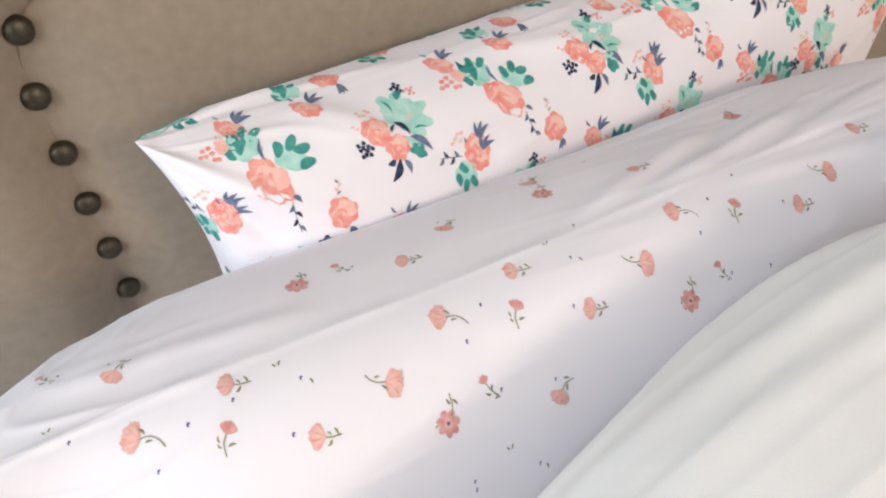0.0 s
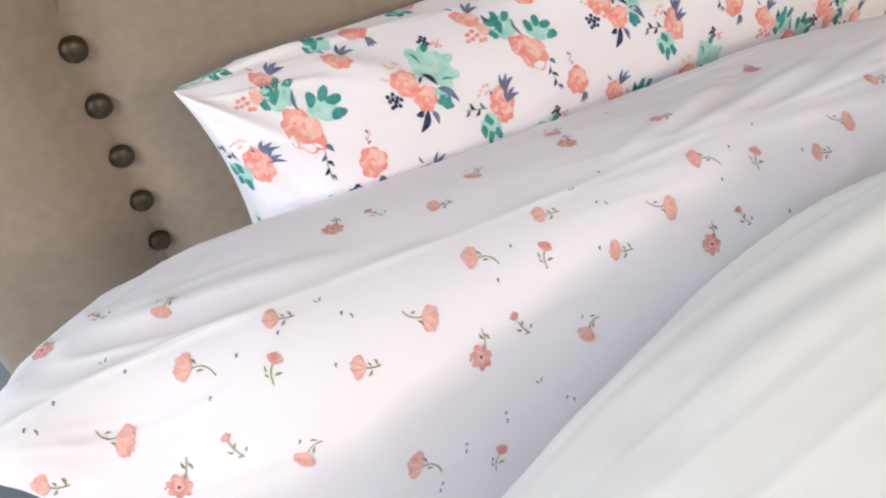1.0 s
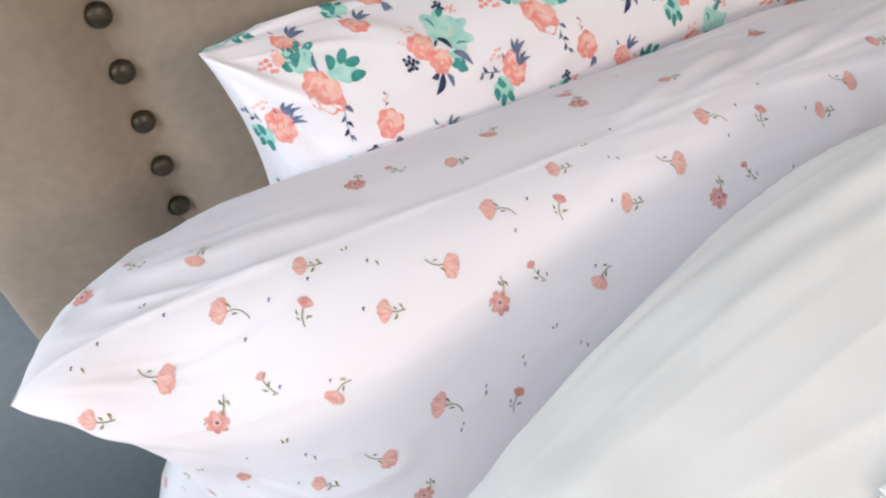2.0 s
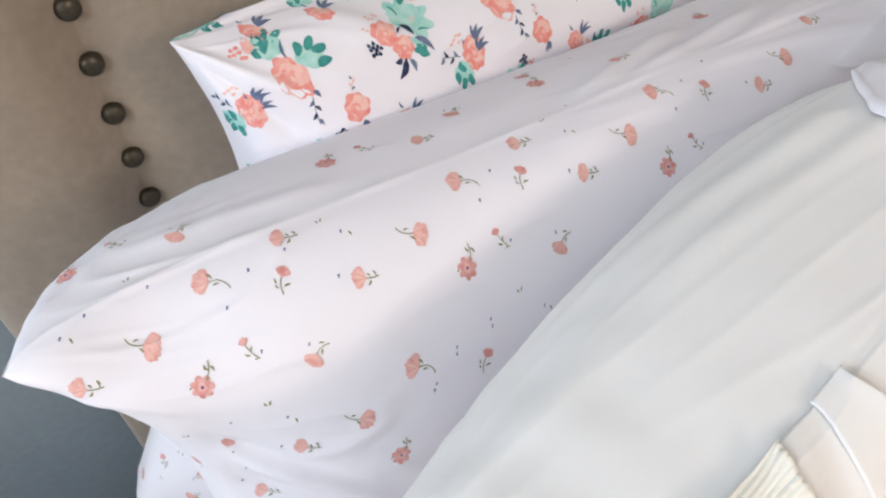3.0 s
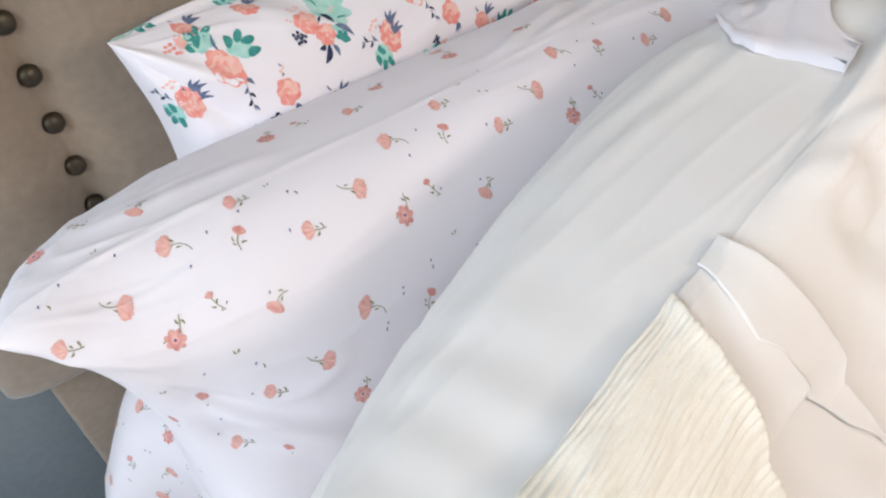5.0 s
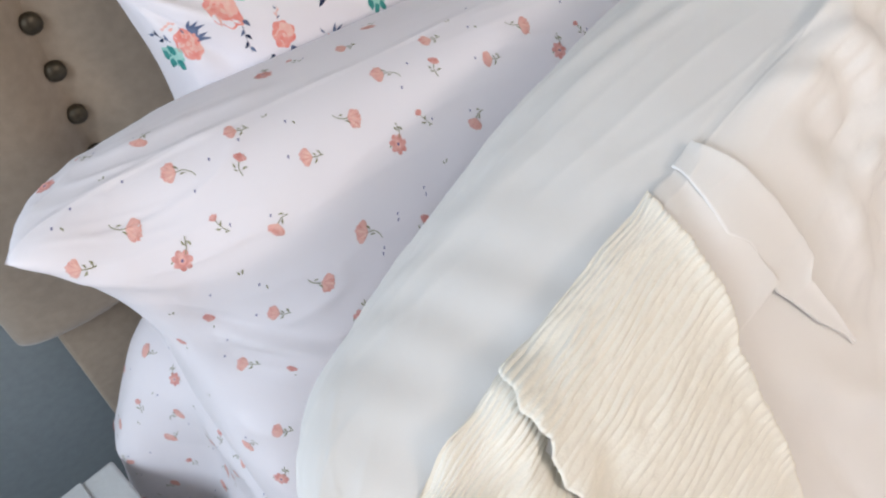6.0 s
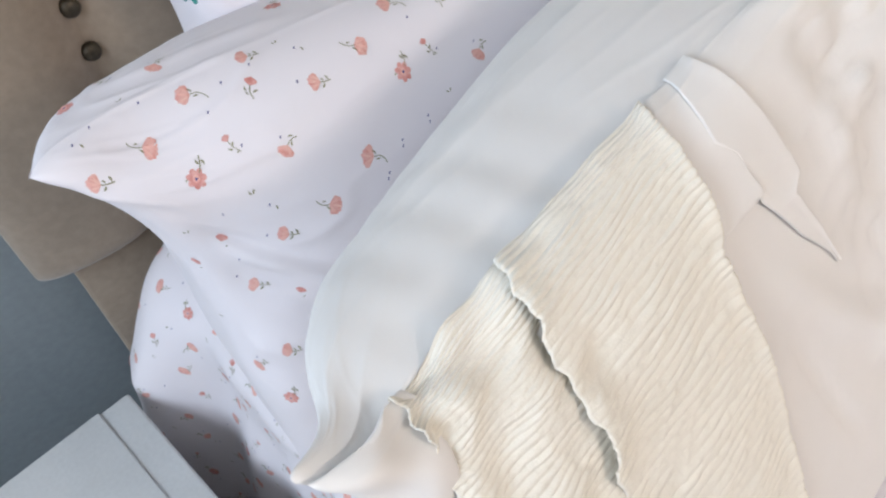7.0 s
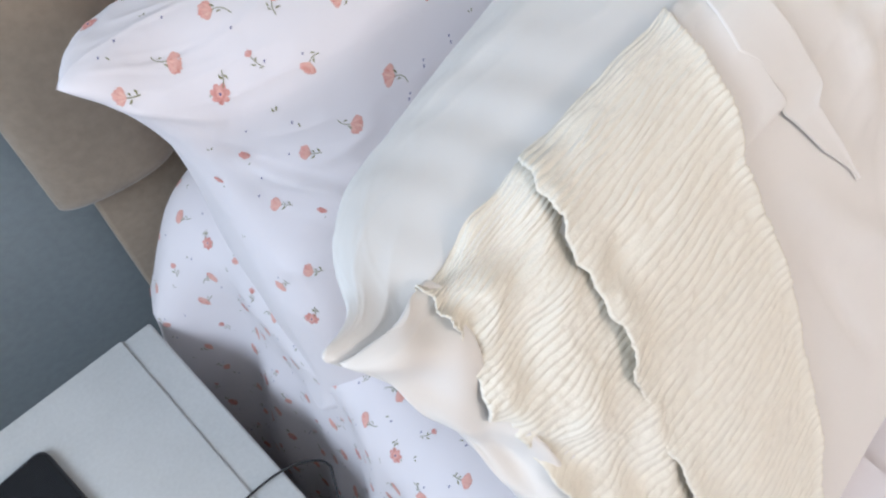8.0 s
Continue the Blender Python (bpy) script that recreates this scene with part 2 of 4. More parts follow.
        # crumpled slack cloth low on the front
        if self.crumple:
            mask = np.clip((a - 0.02) / 0.12, 0, 1) * np.clip((0.80 - b) / 0.2, 0, 1)
            d += self.crumple * mask * (drift(13 * a, 9 * b, k + 3) + 0.6 * np.abs(drift(21 * a + 5 * b, 17 * b, k + 4)))
        return d

    def normal(self, a, b):
        e = 1e-3
        n = np.cross(self.raw(a + e, b) - self.raw(a - e, b), self.raw(a, b + e) - self.raw(a, b - e))
        return n / np.maximum(np.linalg.norm(n, axis=-1, keepdims=True), 1e-12)

    def at(self, a, b, lift=0.0):
        a, b = np.asarray(a, float), np.asarray(b, float)
        safe = np.clip(a, -0.985, 0.985)
        fade = np.clip((1 - np.abs(a)) / 0.05, 0, 1)
        return self.raw(a, b) + self.normal(safe, b) * (self.relief(a, b) * fade + lift)[..., None]

    def build(self, name, mat, parent, nu=220, nv=400, origin=(0, 0, 0)):
        # rows crowd towards the top seam, where the cloth turns over
        front, back = np.linspace(-1, 1, nv // 2, endpoint=False), 1 + 2 * np.linspace(0, 1, nv - nv // 2, endpoint=False) ** 2.4
        a, b = np.meshgrid(np.sin(np.linspace(-1, 1, nu) * 1.35) / math.sin(1.35), np.concatenate([front, back]), indexing="ij")
        return mesh_object(name, self.at(a, b).reshape(-1, 3) - np.array(origin), grid_faces(nu, nv, True), mat, parent,
                           slots=[1 if nv // 2 <= k % nv else 0 for k in range((nu - 1) * nv)] if isinstance(mat, list) else None)


PILLOW_BACK = Pillow((0.4155, 0.4492, 1.0656), 0.80, 0.47, 0.0933, 0.0821, 4.52, -1.75, -0.59, inset=0.0297, sag=0.0209, ends=0.6555, rims=0.9345, seed=1.3, tuck=0.08, folds=0.0022,
                     creases=((-0.93, 0.95, -0.62, 0.62, 0.035, 0.004), (-0.90, 0.80, -0.70, 0.45, 0.04, -0.004), (-0.55, 0.99, -0.40, 0.70, 0.03, 0.003), (-0.25, 0.99, -0.02, 0.66, 0.035, 0.003),
                              (-0.78, 1.10, -0.30, 1.02, 0.03, 0.003), (-0.35, 0.62, 0.05, 0.50, 0.05, 0.003), (0.10, 0.97, 0.22, 0.6, 0.03, 0.0025)),
                     dents=((-0.72, 0.55, 0.10, 0.14, -0.004), (-0.30, 0.72, 0.12, 0.10, 0.003)))
PILLOW_MIDDLE = Pillow((0.2542, 0.2422, 1.0367), 0.80, 0.46, 0.0871, 0.1797, -1.11, 9.98, -1.93, inset=0.0662, sag=0.0005, ends=0.66, rims=1.0278, back_ends=0.58, seed=0.4, tip=(0.002, -0.017, -0.010), tuck=0.07, folds=0.0016, seam=0.0012,
                       creases=((-0.05, 1.02, 0.22, 1.16, 0.020, 0.0035), (0.02, 1.01, 0.32, 1.10, 0.018, 0.003), (0.10, 1.04, 0.34, 1.24, 0.024, -0.003), (0.20, 1.00, 0.50, 1.07, 0.02, 0.003),
                                (-0.62, 1.10, -0.30, 1.05, 0.02, 0.0018), (-0.86, 0.36, -0.42, 0.22, 0.03, 0.0035), (-0.90, 0.30, -0.50, 0.10, 0.035, -0.004), (-0.85, 0.12, -0.45, -0.10, 0.04, 0.003),
                                (-0.95, 0.70, -0.70, 0.52, 0.03, 0.002), (-0.82, 0.44, -0.45, 0.18, 0.022, -0.004), (-0.80, 0.40, -0.45, 0.13, 0.03, 0.004), (-0.9, 0.10, -0.5, 0.02, 0.03, 0.003), (0.1, 0.95, 0.45, 0.80, 0.03, 0.002)),
                       dents=((-0.05, 0.80, 0.14, 0.08, 0.002), (-0.74, 0.38, 0.17, 0.24, -0.017), (-0.63, 0.80, 0.14, 0.16, -0.009), (-0.74, -0.10, 0.13, 0.14, 0.010)))
PILLOW_FRONT = Pillow((0.1739, 0.0059, 1.1043), 0.609, 0.46, 0.0383, 0.1572, 8.18, 27.87, 5.78, inset=0.022, sag=-0.0007, ends=1.10, rims=0.9, back_rims=0.4633, back_ends=1.45, crown=0.0205, seed=2.1, ripple=0.0022, tip=(0.0174, -0.0127, 0.0132), ear=(-0.027, 0.013, 0.004), folds=0.0010, crumple=0.0075,
                      creases=((-0.10, 1.07, 0.42, 1.03, 0.014, 0.0016), (-0.20, 1.16, 0.36, 1.08, 0.024, 0.0022), (-0.42, 1.24, 0.22, 1.15, 0.032, -0.0022), (-0.22, 1.36, 0.40, 1.20, 0.04, 0.0030),
                               (-0.55, 1.12, -0.10, 1.05, 0.020, 0.0016), (0.05, 1.30, 0.50, 1.14, 0.03, 0.0022), (-0.80, 1.30, -0.45, 1.12, 0.03, 0.0030), (-0.92, 1.18, -0.66, 1.30, 0.03, -0.003),
                               (0.05, 0.92, 0.22, 0.40, 0.03, 0.003), (0.12, 0.95, 0.40, 0.50, 0.03, -0.003), (-0.16, 0.35, 0.06, -0.10, 0.03, 0.004), (-0.05, 0.12, 0.20, -0.30, 0.03, 0.004), (-0.14, 0.18, -0.04, -0.30, 0.02, -0.004),
                               (0.02, 0.70, 0.12, 0.10, 0.025, 0.003), (0.2, 0.9, 0.3, 0.2, 0.04, 0.004)),
                      droop=0.012, dents=((0.66, 1.22, 0.22, 0.25, -0.022), (-0.62, 1.10, 0.16, 0.12, 0.0106), (0.05, 1.233, 0.42, 0.15, 0.0074), (-0.86, 0.45, 0.07, 0.22, -0.006)))


def pillow_thing(name, surf, mat, label):
    ob = thing(name, tuple(surf.top - surf.eh * surf.height), label, "pillow", "pillows against the headboard")
    surf.build("pillowcase", mat, ob, origin=ob.location)
    return ob


back_pillow = pillow_thing("pillow", PILLOW_BACK, COTTON, "white pillow with a bold coral and mint floral print")
middle_pillow = pillow_thing("pillow", PILLOW_MIDDLE, COTTON, "white pillow scattered with small dusty pink flowers")
front_pillow = pillow_thing("pillow", PILLOW_FRONT, LINEN, "ivory pillow with ruched gauze bands and pleats")


class Flap:
    """The loose hem of the middle pillow's case, lying over the back of the ivory one: a runs along the hem, b from the hem up to the pillow."""

    def at(self, a, b, lift=0.0):
        a, b = np.broadcast_arrays(np.asarray(a, float), np.asarray(b, float))
        k = np.linspace(0, 1, 8)
        ea = np.interp(a, k, [0.420, 0.385, 0.332, 0.295, 0.283, 0.285, 0.280, 0.264]) + 0.004 * drift(14 * a, 0 * a, 1)
        eb = np.interp(a, k, [1.170, 1.140, 1.080, 1.049, 1.029, 1.017, 1.006, 0.987])
        low = PILLOW_FRONT.at(ea + (0.03 + 0.66 * a) * b, eb + (1.13 - eb) * b, 0.004 + 0.003 * np.sin(np.pi * b) + 0.0015 * drift(6 * a, 4 * b, 2) + lift)
        high = PILLOW_MIDDLE.at(0.300 + 0.328 * a, 0.64 + (0.13 + 0.20 * a) * b, 0.0022 - 0.003 * b + lift)
        w = np.clip((b - 0.25 - 0.3 * a) / 0.55, 0, 1)
        w = (w * w * (3 - 2 * w))[..., None]
        return low * (1 - w) + high * w


FLAP = Flap()


def case_flap():
    nu, nv = 140, 70
    a, b = np.meshgrid(np.linspace(0, 1.35, nu), np.linspace(0, 1, nv), indexing="ij")
    hem = np.where(b < 0.01, -0.0035, 0.0012 * np.exp(-((b - 0.05) / 0.03) ** 2))
    mesh_object("case_flap", FLAP.at(a, b, hem).reshape(-1, 3) - np.array(middle_pillow.location), grid_faces(nu, nv), COTTON, middle_pillow, "loose white hem of the pillowcase")


case_flap()


# ---- bed ----
def headboard():
    ob = thing("headboard", (0.7, 0.56, 0), "beige velvet headboard with dark bronze nailheads", "headboard")
    o = np.array((0.7, 0.56, 0))
    # the crease with the nails runs up the side, round a corner and along the top
    side, low, top, bend = -0.0275, 0.672, 1.135, 0.055
    rise, arc, run = top - bend - low, bend * math.pi / 2, 1.30

    def crease(t, d):
        """A point t metres along the crease, d metres inside it (outside: minus)."""
        turn = np.clip((t - rise) / arc, 0, 1) * math.pi / 2
        x = side + bend - (bend - d) * np.cos(turn) + np.maximum(t - rise - arc, 0)
        z = low + np.minimum(t, rise) + (bend - d) * np.sin(turn)
        return x, z

    def depth(d):
        """How far the padding stands forward of the crease."""
        u = np.clip(-d / 0.1625, 0, 1)
        roll = 0.030 * (1 - np.exp(-(u * 0.1625 / 0.028) ** 1.5)) * np.sqrt(1 - u ** 5)
        panel = 0.016 * (1 - np.exp(-(np.maximum(d, 0) / 0.028) ** 1.5))
        return np.where(d < 0, roll, panel)

    nt, nd = 260, 60
    t, d = np.meshgrid(np.linspace(0, rise + arc + run, nt), -0.1625 * (1 - np.linspace(0, 1, nd) ** 1.3), indexing="ij")
    x, z = crease(t, d)
    end = np.sqrt(np.clip(1 - (1 - np.clip(t / 0.035, 0, 1)) ** 2.2, 0, 1))
    y = 0.5215 - depth(d) * end - 0.0012 * np.sin(23 * t + 9 * d) * np.sin(31 * d) + 0.02 * (1 - end)
    z = z + 0.010 * (1 - end) * ((d + 0.081) / 0.081) ** 2
    mesh_object("border", np.stack([x, y, z], -1).reshape(-1, 3) - o, grid_faces(nt, nd), VELVET, ob)
    # the padded middle falls away softly to the crease
    steps = np.linspace(0, 1, 160)
    a, b = np.meshgrid(side + 1.36 * steps ** 2, top - 0.685 * np.linspace(0, 1, 120) ** 1.6, indexing="ij")
    dx, dz = a - side, top - b
    d = np.where((dx < bend) & (dz < bend), bend - np.hypot(bend - dx, bend - dz), np.minimum(dx, dz))
    y = 0.5215 - depth(np.maximum(d, 0)) + np.where(d < 0, 0.012, 0) - 0.0008 * np.sin(9 * a + 4 * b) * np.sin(7 * b) * np.clip(d / 0.1, 0, 1)
    mesh_object("panel", np.stack([a, y, b], -1).reshape(-1, 3) - o, grid_faces(160, 120), VELVET, ob)
    part("board", box(-0.187, 1.47, 0.5445, 0.585, 0.665, 1.292, 0.006, at=o), VELVET, ob)
    part("leg", box(-0.154, 0.05, 0.528, 0.575, 0.0, 0.72, 0.006, at=o), VELVET, ob)
    part("leg", box(1.30, 1.45, 0.528, 0.575, 0.0, 0.72, 0.006, at=o), VELVET, ob)
    # domed nailheads down the crease
    r, rings, seg = 0.0098, 7, 20
    verts = []
    for i in range(rings):
        q = i / (rings - 1) * math.pi / 2
        for j in range(seg):
            f = 2 * math.pi * j / seg
            verts.append((r * math.cos(q) * math.cos(f), 0.003 if i == 0 else -0.0062 * math.sin(q), r * math.cos(q) * math.sin(f)))
    faces = [(i * seg + j, i * seg + (j + 1) % seg, (i + 1) * seg + (j + 1) % seg, (i + 1) * seg + j) for i in range(rings - 1) for j in range(seg)]
    nail_mesh = None
    at = 0.0495
    while at < rise + arc + run - 0.05:
        x, z = crease(at, 0.0)
        if nail_mesh is None:
            nail = mesh_object("nailhead", verts, faces, BRASS, ob, "domed dark bronze nailhead")
            nail_mesh = nail.data
        else:
            nail = new("nailhead", nail_mesh)
            nail.parent = ob
        nail.location = (float(x) - o[0], 0.5160 - o[1], float(z))
        at += 0.0485


headboard()


class Sheet:
    """A fitted sheet over the mattress: a runs round its edge in metres, from the foot up the near side (0 to 2) and along the head;
    b runs up the side (0 to 0.5), over the rounded edge and in across the top."""
    left, right, foot, head, top, radius, plan = -0.086, 1.43, -1.55, 0.500, 0.700, 0.055, 0.06

    def at(self, a, b, lift=0.0):
        a, b = np.asarray(a, float), np.asarray(b, float)
        straight, arc = self.head - self.plan - self.foot, self.plan * math.pi / 2
        turn = np.clip((a - straight) / arc, 0, 1) * math.pi / 2
        x = self.left + self.plan - self.plan * np.cos(turn) + np.maximum(a - straight - arc, 0)
        y = np.minimum(a, straight) + self.foot + self.plan * np.sin(turn)
        out_x, out_y = -np.cos(turn), np.sin(turn)
        side, edge = 0.50, self.radius * math.pi / 2
        roll = np.clip((b - side) / edge, 0, 1) * math.pi / 2
        inner = self.radius * (1 - np.cos(roll)) + np.maximum(b - side - edge, 0)
        z = self.top - self.radius - side + np.minimum(b, side) + self.radius * np.sin(roll)
        fold = np.exp(-((b - 0.25) / 0.26) ** 2) * (0.009 * np.sin(31 * a + 5 * b) + 0.005 * np.sin(57 * a - 9 * b + 1.0)) + 0.0015 * np.sin(40 * b + 17 * a)
        # the slack corner at the head stands out from the side, further towards its hem
        fold = fold + 0.074 * np.exp(-((a - 1.975) / 0.062) ** 2) * np.clip((0.70 - z) / 0.13, 0, 1.1)
        fold = fold + 0.20 * np.clip(0.57 - z, 0, 0.4)
        out = (fold + lift) * np.cos(roll) - inner
        return np.stack([x + out_x * out, y + out_y * out, z + (fold * 0.3 + lift) * np.sin(roll)], -1)


SHEET = Sheet()


def mattress():
    ob = thing("mattress", (0.65, -0.55, 0.29), "mattress in a fitted sheet with small pink flowers", "mattress")
    o = np.array(ob.location)
    nu, nv = 420, 90
    a, b = np.meshgrid(np.linspace(0, 3.35, nu), np.linspace(0, 0.84, nv), indexing="ij")
    mesh_object("fitted_sheet", SHEET.at(a, b).reshape(-1, 3) - o, grid_faces(nu, nv), COTTON, ob)
    part("core", box(-0.065, 1.40, -1.52, 0.45, 0.295, 0.688, 0.05, 5, at=o), COTTON, ob)
    return ob


mattress_ob = mattress()
tagged(part("bed_base", box(-0.10, 1.40, -1.5, 0.50, 0.0, 0.29, 0.01), VELVET), "beige upholstered bed base under the mattress", "bed base")


def nightstand():
    o = (-0.40, 0.19, 0.0)
    ob = thing("nightstand", o, "white painted wooden nightstand beside the bed", "nightstand")
    turn = pose(-0.182, 0.419, 0, 0, 0, 5.0)
    inside = pose(-o[0], -o[1], -o[2]) @ turn

    def piece(name, bm, mat, label="", smooth=False, parent=None):
        bm.transform(inside)
        return part(name, bm, mat, parent or ob, label, smooth)

    # local corner at the head end beside the bed: x to the bed, y to the wall
    piece("tabletop", box(-0.42, 0.0, -0.44, 0.0, 0.530, 0.5590, 0.004, 3), PAINT)
    piece("raised_panel", box(-0.42, -0.0375, -0.44, 0.0, 0.5591, 0.5622, 0.0018, 3), PAINT)
    piece("side_panel", box(-0.035, -0.015, -0.42, -0.015, 0.0, 0.530, 0.003), PAINT)
    piece("side_panel", box(-0.405, -0.385, -0.42, -0.015, 0.0, 0.530, 0.003), PAINT)
    piece("back_panel", box(-0.385, -0.035, -0.03, -0.015, 0.02, 0.530), PAINT)
    for z in (0.06, 0.30):
        front = piece("drawer_front", box(-0.380, -0.040, -0.425, -0.405, z, z + 0.22, 0.004), PAINT)
        piece("knob", box(-0.222, -0.198, -0.445, -0.425, z + 0.10, z + 0.124, 0.008, 4), BRASS, "dark bronze knob", True, front)


nightstand()


def rounded_slab(w, h, z0, z1, radius, seg=10):
    """A flat slab with rounded corners, its middle at the origin."""
    ring = []
    for cx, cy, start in ((w / 2 - radius, h / 2 - radius, 0), (radius - w / 2, h / 2 - radius, 90), (radius - w / 2, radius - h / 2, 180), (w / 2 - radius, radius - h / 2, 270)):
        ring += [(cx + radius * math.cos(radians(start + 90 * k / seg)), cy + radius * math.sin(radians(start + 90 * k / seg))) for k in range(seg + 1)]
    bm = bmesh.new()
    low, high = [bm.verts.new((x, y, z0)) for x, y in ring], [bm.verts.new((x, y, z1)) for x, y in ring]
    bm.faces.new(high)
    bm.faces.new(low[::-1])
    for k in range(len(ring)):
        bm.faces.new((low[k], low[(k + 1) % len(ring)], high[(k + 1) % len(ring)], high[k]))
    bmesh.ops.bevel(bm, geom=[e for e in bm.edges if abs(e.verts[0].co.z - e.verts[1].co.z) < 1e-6], offset=0.0012, segments=2, affect="EDGES")
    return bm


def phone():
    ob = thing("phone", (-0.370, 0.263, 0.5623), "black glass phone lying on the nightstand", "phone")
    ob.rotation_euler = (0, 0, radians(9))
    part("case", rounded_slab(0.078, 0.155, 0.0, 0.0085, 0.012), RUBBER, ob, smooth=False)
    part("screen", rounded_slab(0.071, 0.148, 0.0086, 0.0100, 0.009), BLACK, ob, "glossy black screen", smooth=False)


phone()


def tube(points, radius, seg=8):
    """A round cable along a smooth line through a few points."""
    pts = [Vector(p) for p in points]
    line = []
    for i in range(len(pts) - 1):
        p0, p1, p2, p3 = pts[max(i - 1, 0)], pts[i], pts[i + 1], pts[min(i + 2, len(pts) - 1)]
        for k in range(12):
            t = k / 12
            line.append(0.5 * (2 * p1 + (p2 - p0) * t + (2 * p0 - 5 * p1 + 4 * p2 - p3) * t * t + (3 * p1 - p0 - 3 * p2 + p3) * t ** 3))
    line.append(pts[-1])
    bm = bmesh.new()
    rings = []
    for i, p in enumerate(line):
        d = (line[min(i + 1, len(line) - 1)] - line[max(i - 1, 0)]).normalized()
        q = d.to_track_quat("Z", "Y")
        rings.append([bm.verts.new(p + q @ Vector((radius * math.cos(2 * math.pi * j / seg), radius * math.sin(2 * math.pi * j / seg), 0))) for j in range(seg)])
    for r0, r1 in zip(rings, rings[1:]):
        for j in range(seg):
            bm.faces.new((r0[j], r0[(j + 1) % seg], r1[(j + 1) % seg], r1[j]))
    return bm


tagged(part("cable", tube(((-0.250, 0.150, 0.5640), (-0.185, 0.156, 0.5645), (-0.150, 0.152, 0.566), (-0.126, 0.141, 0.563), (-0.1175, 0.130, 0.556), (-0.124, 0.112, 0.548), (-0.137, 0.08, 0.53), (-0.150, 0.04, 0.44)), 0.0014), RUBBER),
       "thin black charging cable hanging off the nightstand", "cable")


# ---- printed flowers ----
class Print:
    """Thin inked shapes that lie on a cloth surface, drawn in millimetres (x right, y up) and laid down motif by motif."""

    def __init__(self, surf, inks, lift=0.00022):
        self.surf, self.inks, self.lift = surf, inks, lift
        self.verts, self.faces, self.slots = [], [], []
        self.rng = random.Random(7)

    def begin(self, a, b, turn, scale=1.0, squash=1.0):
        self.a, self.b, self.scale, self.squash = a, b, scale * 0.001, squash
        self.c, self.s = math.cos(radians(turn)), math.sin(radians(turn))
        e = 2e-3
        o = [np.array(a), np.array(b)]
        ja = (self.surf.at(o[0] + e, o[1]) - self.surf.at(o[0] - e, o[1])) / (2 * e)
        jb = (self.surf.at(o[0], o[1] + e) - self.surf.at(o[0], o[1] - e)) / (2 * e)
        # metres along the cloth and square to that, so that no motif is sheared
        self.la = max(np.linalg.norm(ja), 0.02)
        along_a = ja / self.la
        self.shear = float(jb @ along_a)
        self.lb = max(np.linalg.norm(jb - self.shear * along_a), 0.02)

    def lay(self, points, faces, ink, level=0):
        p = np.array(points, float) * self.scale
        u, v = p[:, 0] * self.c - p[:, 1] * self.s, (p[:, 0] * self.s + p[:, 1] * self.c) * self.squash
        db = v / self.lb
        at = self.surf.at(self.a + (u - db * self.shear) / self.la, self.b + db, np.full(len(p), self.lift + 0.00006 * level))
        base = len(self.verts)
        self.verts += list(at)
        self.faces += [tuple(base + i for i in f) for f in faces]
        self.slots += [self.inks.index(ink)] * len(faces)

    def blob(self, x, y, rx, ry, ink, turn=0.0, lobes=0, deep=0.0, level=0, seg=26):
        c, s = math.cos(radians(turn)), math.sin(radians(turn))
        ph, ph2 = self.rng.uniform(0, 6.28), self.rng.uniform(0, 6.28)
        pts = [(x, y)]
        for f in (0.5, 1.0):
            for k in range(seg):
                t = 2 * math.pi * k / seg
                r = f * (1 + deep * (abs(math.sin(lobes * t / 2 + ph)) - 0.6) + 0.35 * deep * math.sin(3 * t + ph2))
                px, py = rx * r * math.cos(t), ry * r * math.sin(t)
                pts.append((x + px * c - py * s, y + px * s + py * c))
        faces = [(0, 1 + k, 1 + (k + 1) % seg) for k in range(seg)]
        faces += [(1 + k, 1 + seg + k, 1 + seg + (k + 1) % seg, 1 + (k + 1) % seg) for k in range(seg)]
        self.lay(pts, faces, ink, level)

    def leaf(self, x, y, turn, length, width, ink, level=0):
        """A pointed leaf from (x, y) in the direction turn."""
        c, s = math.cos(radians(turn)), math.sin(radians(turn))
        left, right, n = [], [], 6
        for k in range(n + 1):
            t = k / n
            w = width / 2 * (math.sin(math.pi * t ** 0.8) + 0.12)
            bend = 0.12 * length * math.sin(math.pi * t)
            left.append((x + length * t * c - (w + bend) * s, y + length * t * s + (w + bend) * c))
            right.append((x + length * t * c - (bend - w) * s, y + length * t * s + (bend - w) * c))
        self.lay(left + right, [(k, k + 1, n + 2 + k, n + 1 + k) for k in range(n)], ink, level)

    def stem(self, points, width, ink, level=0):
        width *= 0.78
        pts = [Vector((*p, 0)) for p in points]
        line = []
        for i in range(len(pts) - 1):
            p0, p1, p2, p3 = pts[max(i - 1, 0)], pts[i], pts[i + 1], pts[min(i + 2, len(pts) - 1)]
            line += [0.5 * (2 * p1 + (p2 - p0) * t + (2 * p0 - 5 * p1 + 4 * p2 - p3) * t * t + (3 * p1 - p0 - 3 * p2 + p3) * t ** 3) for t in (0, 0.25, 0.5, 0.75)]
        line.append(pts[-1])
        left, right = [], []
        for i, p in enumerate(line):
            d = (line[min(i + 1, len(line) - 1)] - line[max(i - 1, 0)]).normalized()
            left.append((p.x - d.y * width / 2, p.y + d.x * width / 2))
            right.append((p.x + d.y * width / 2, p.y - d.x * width / 2))
        n = len(line)
        self.lay(left + right, [(k, k + 1, n + k + 1, n + k) for k in range(n - 1)], ink, level)

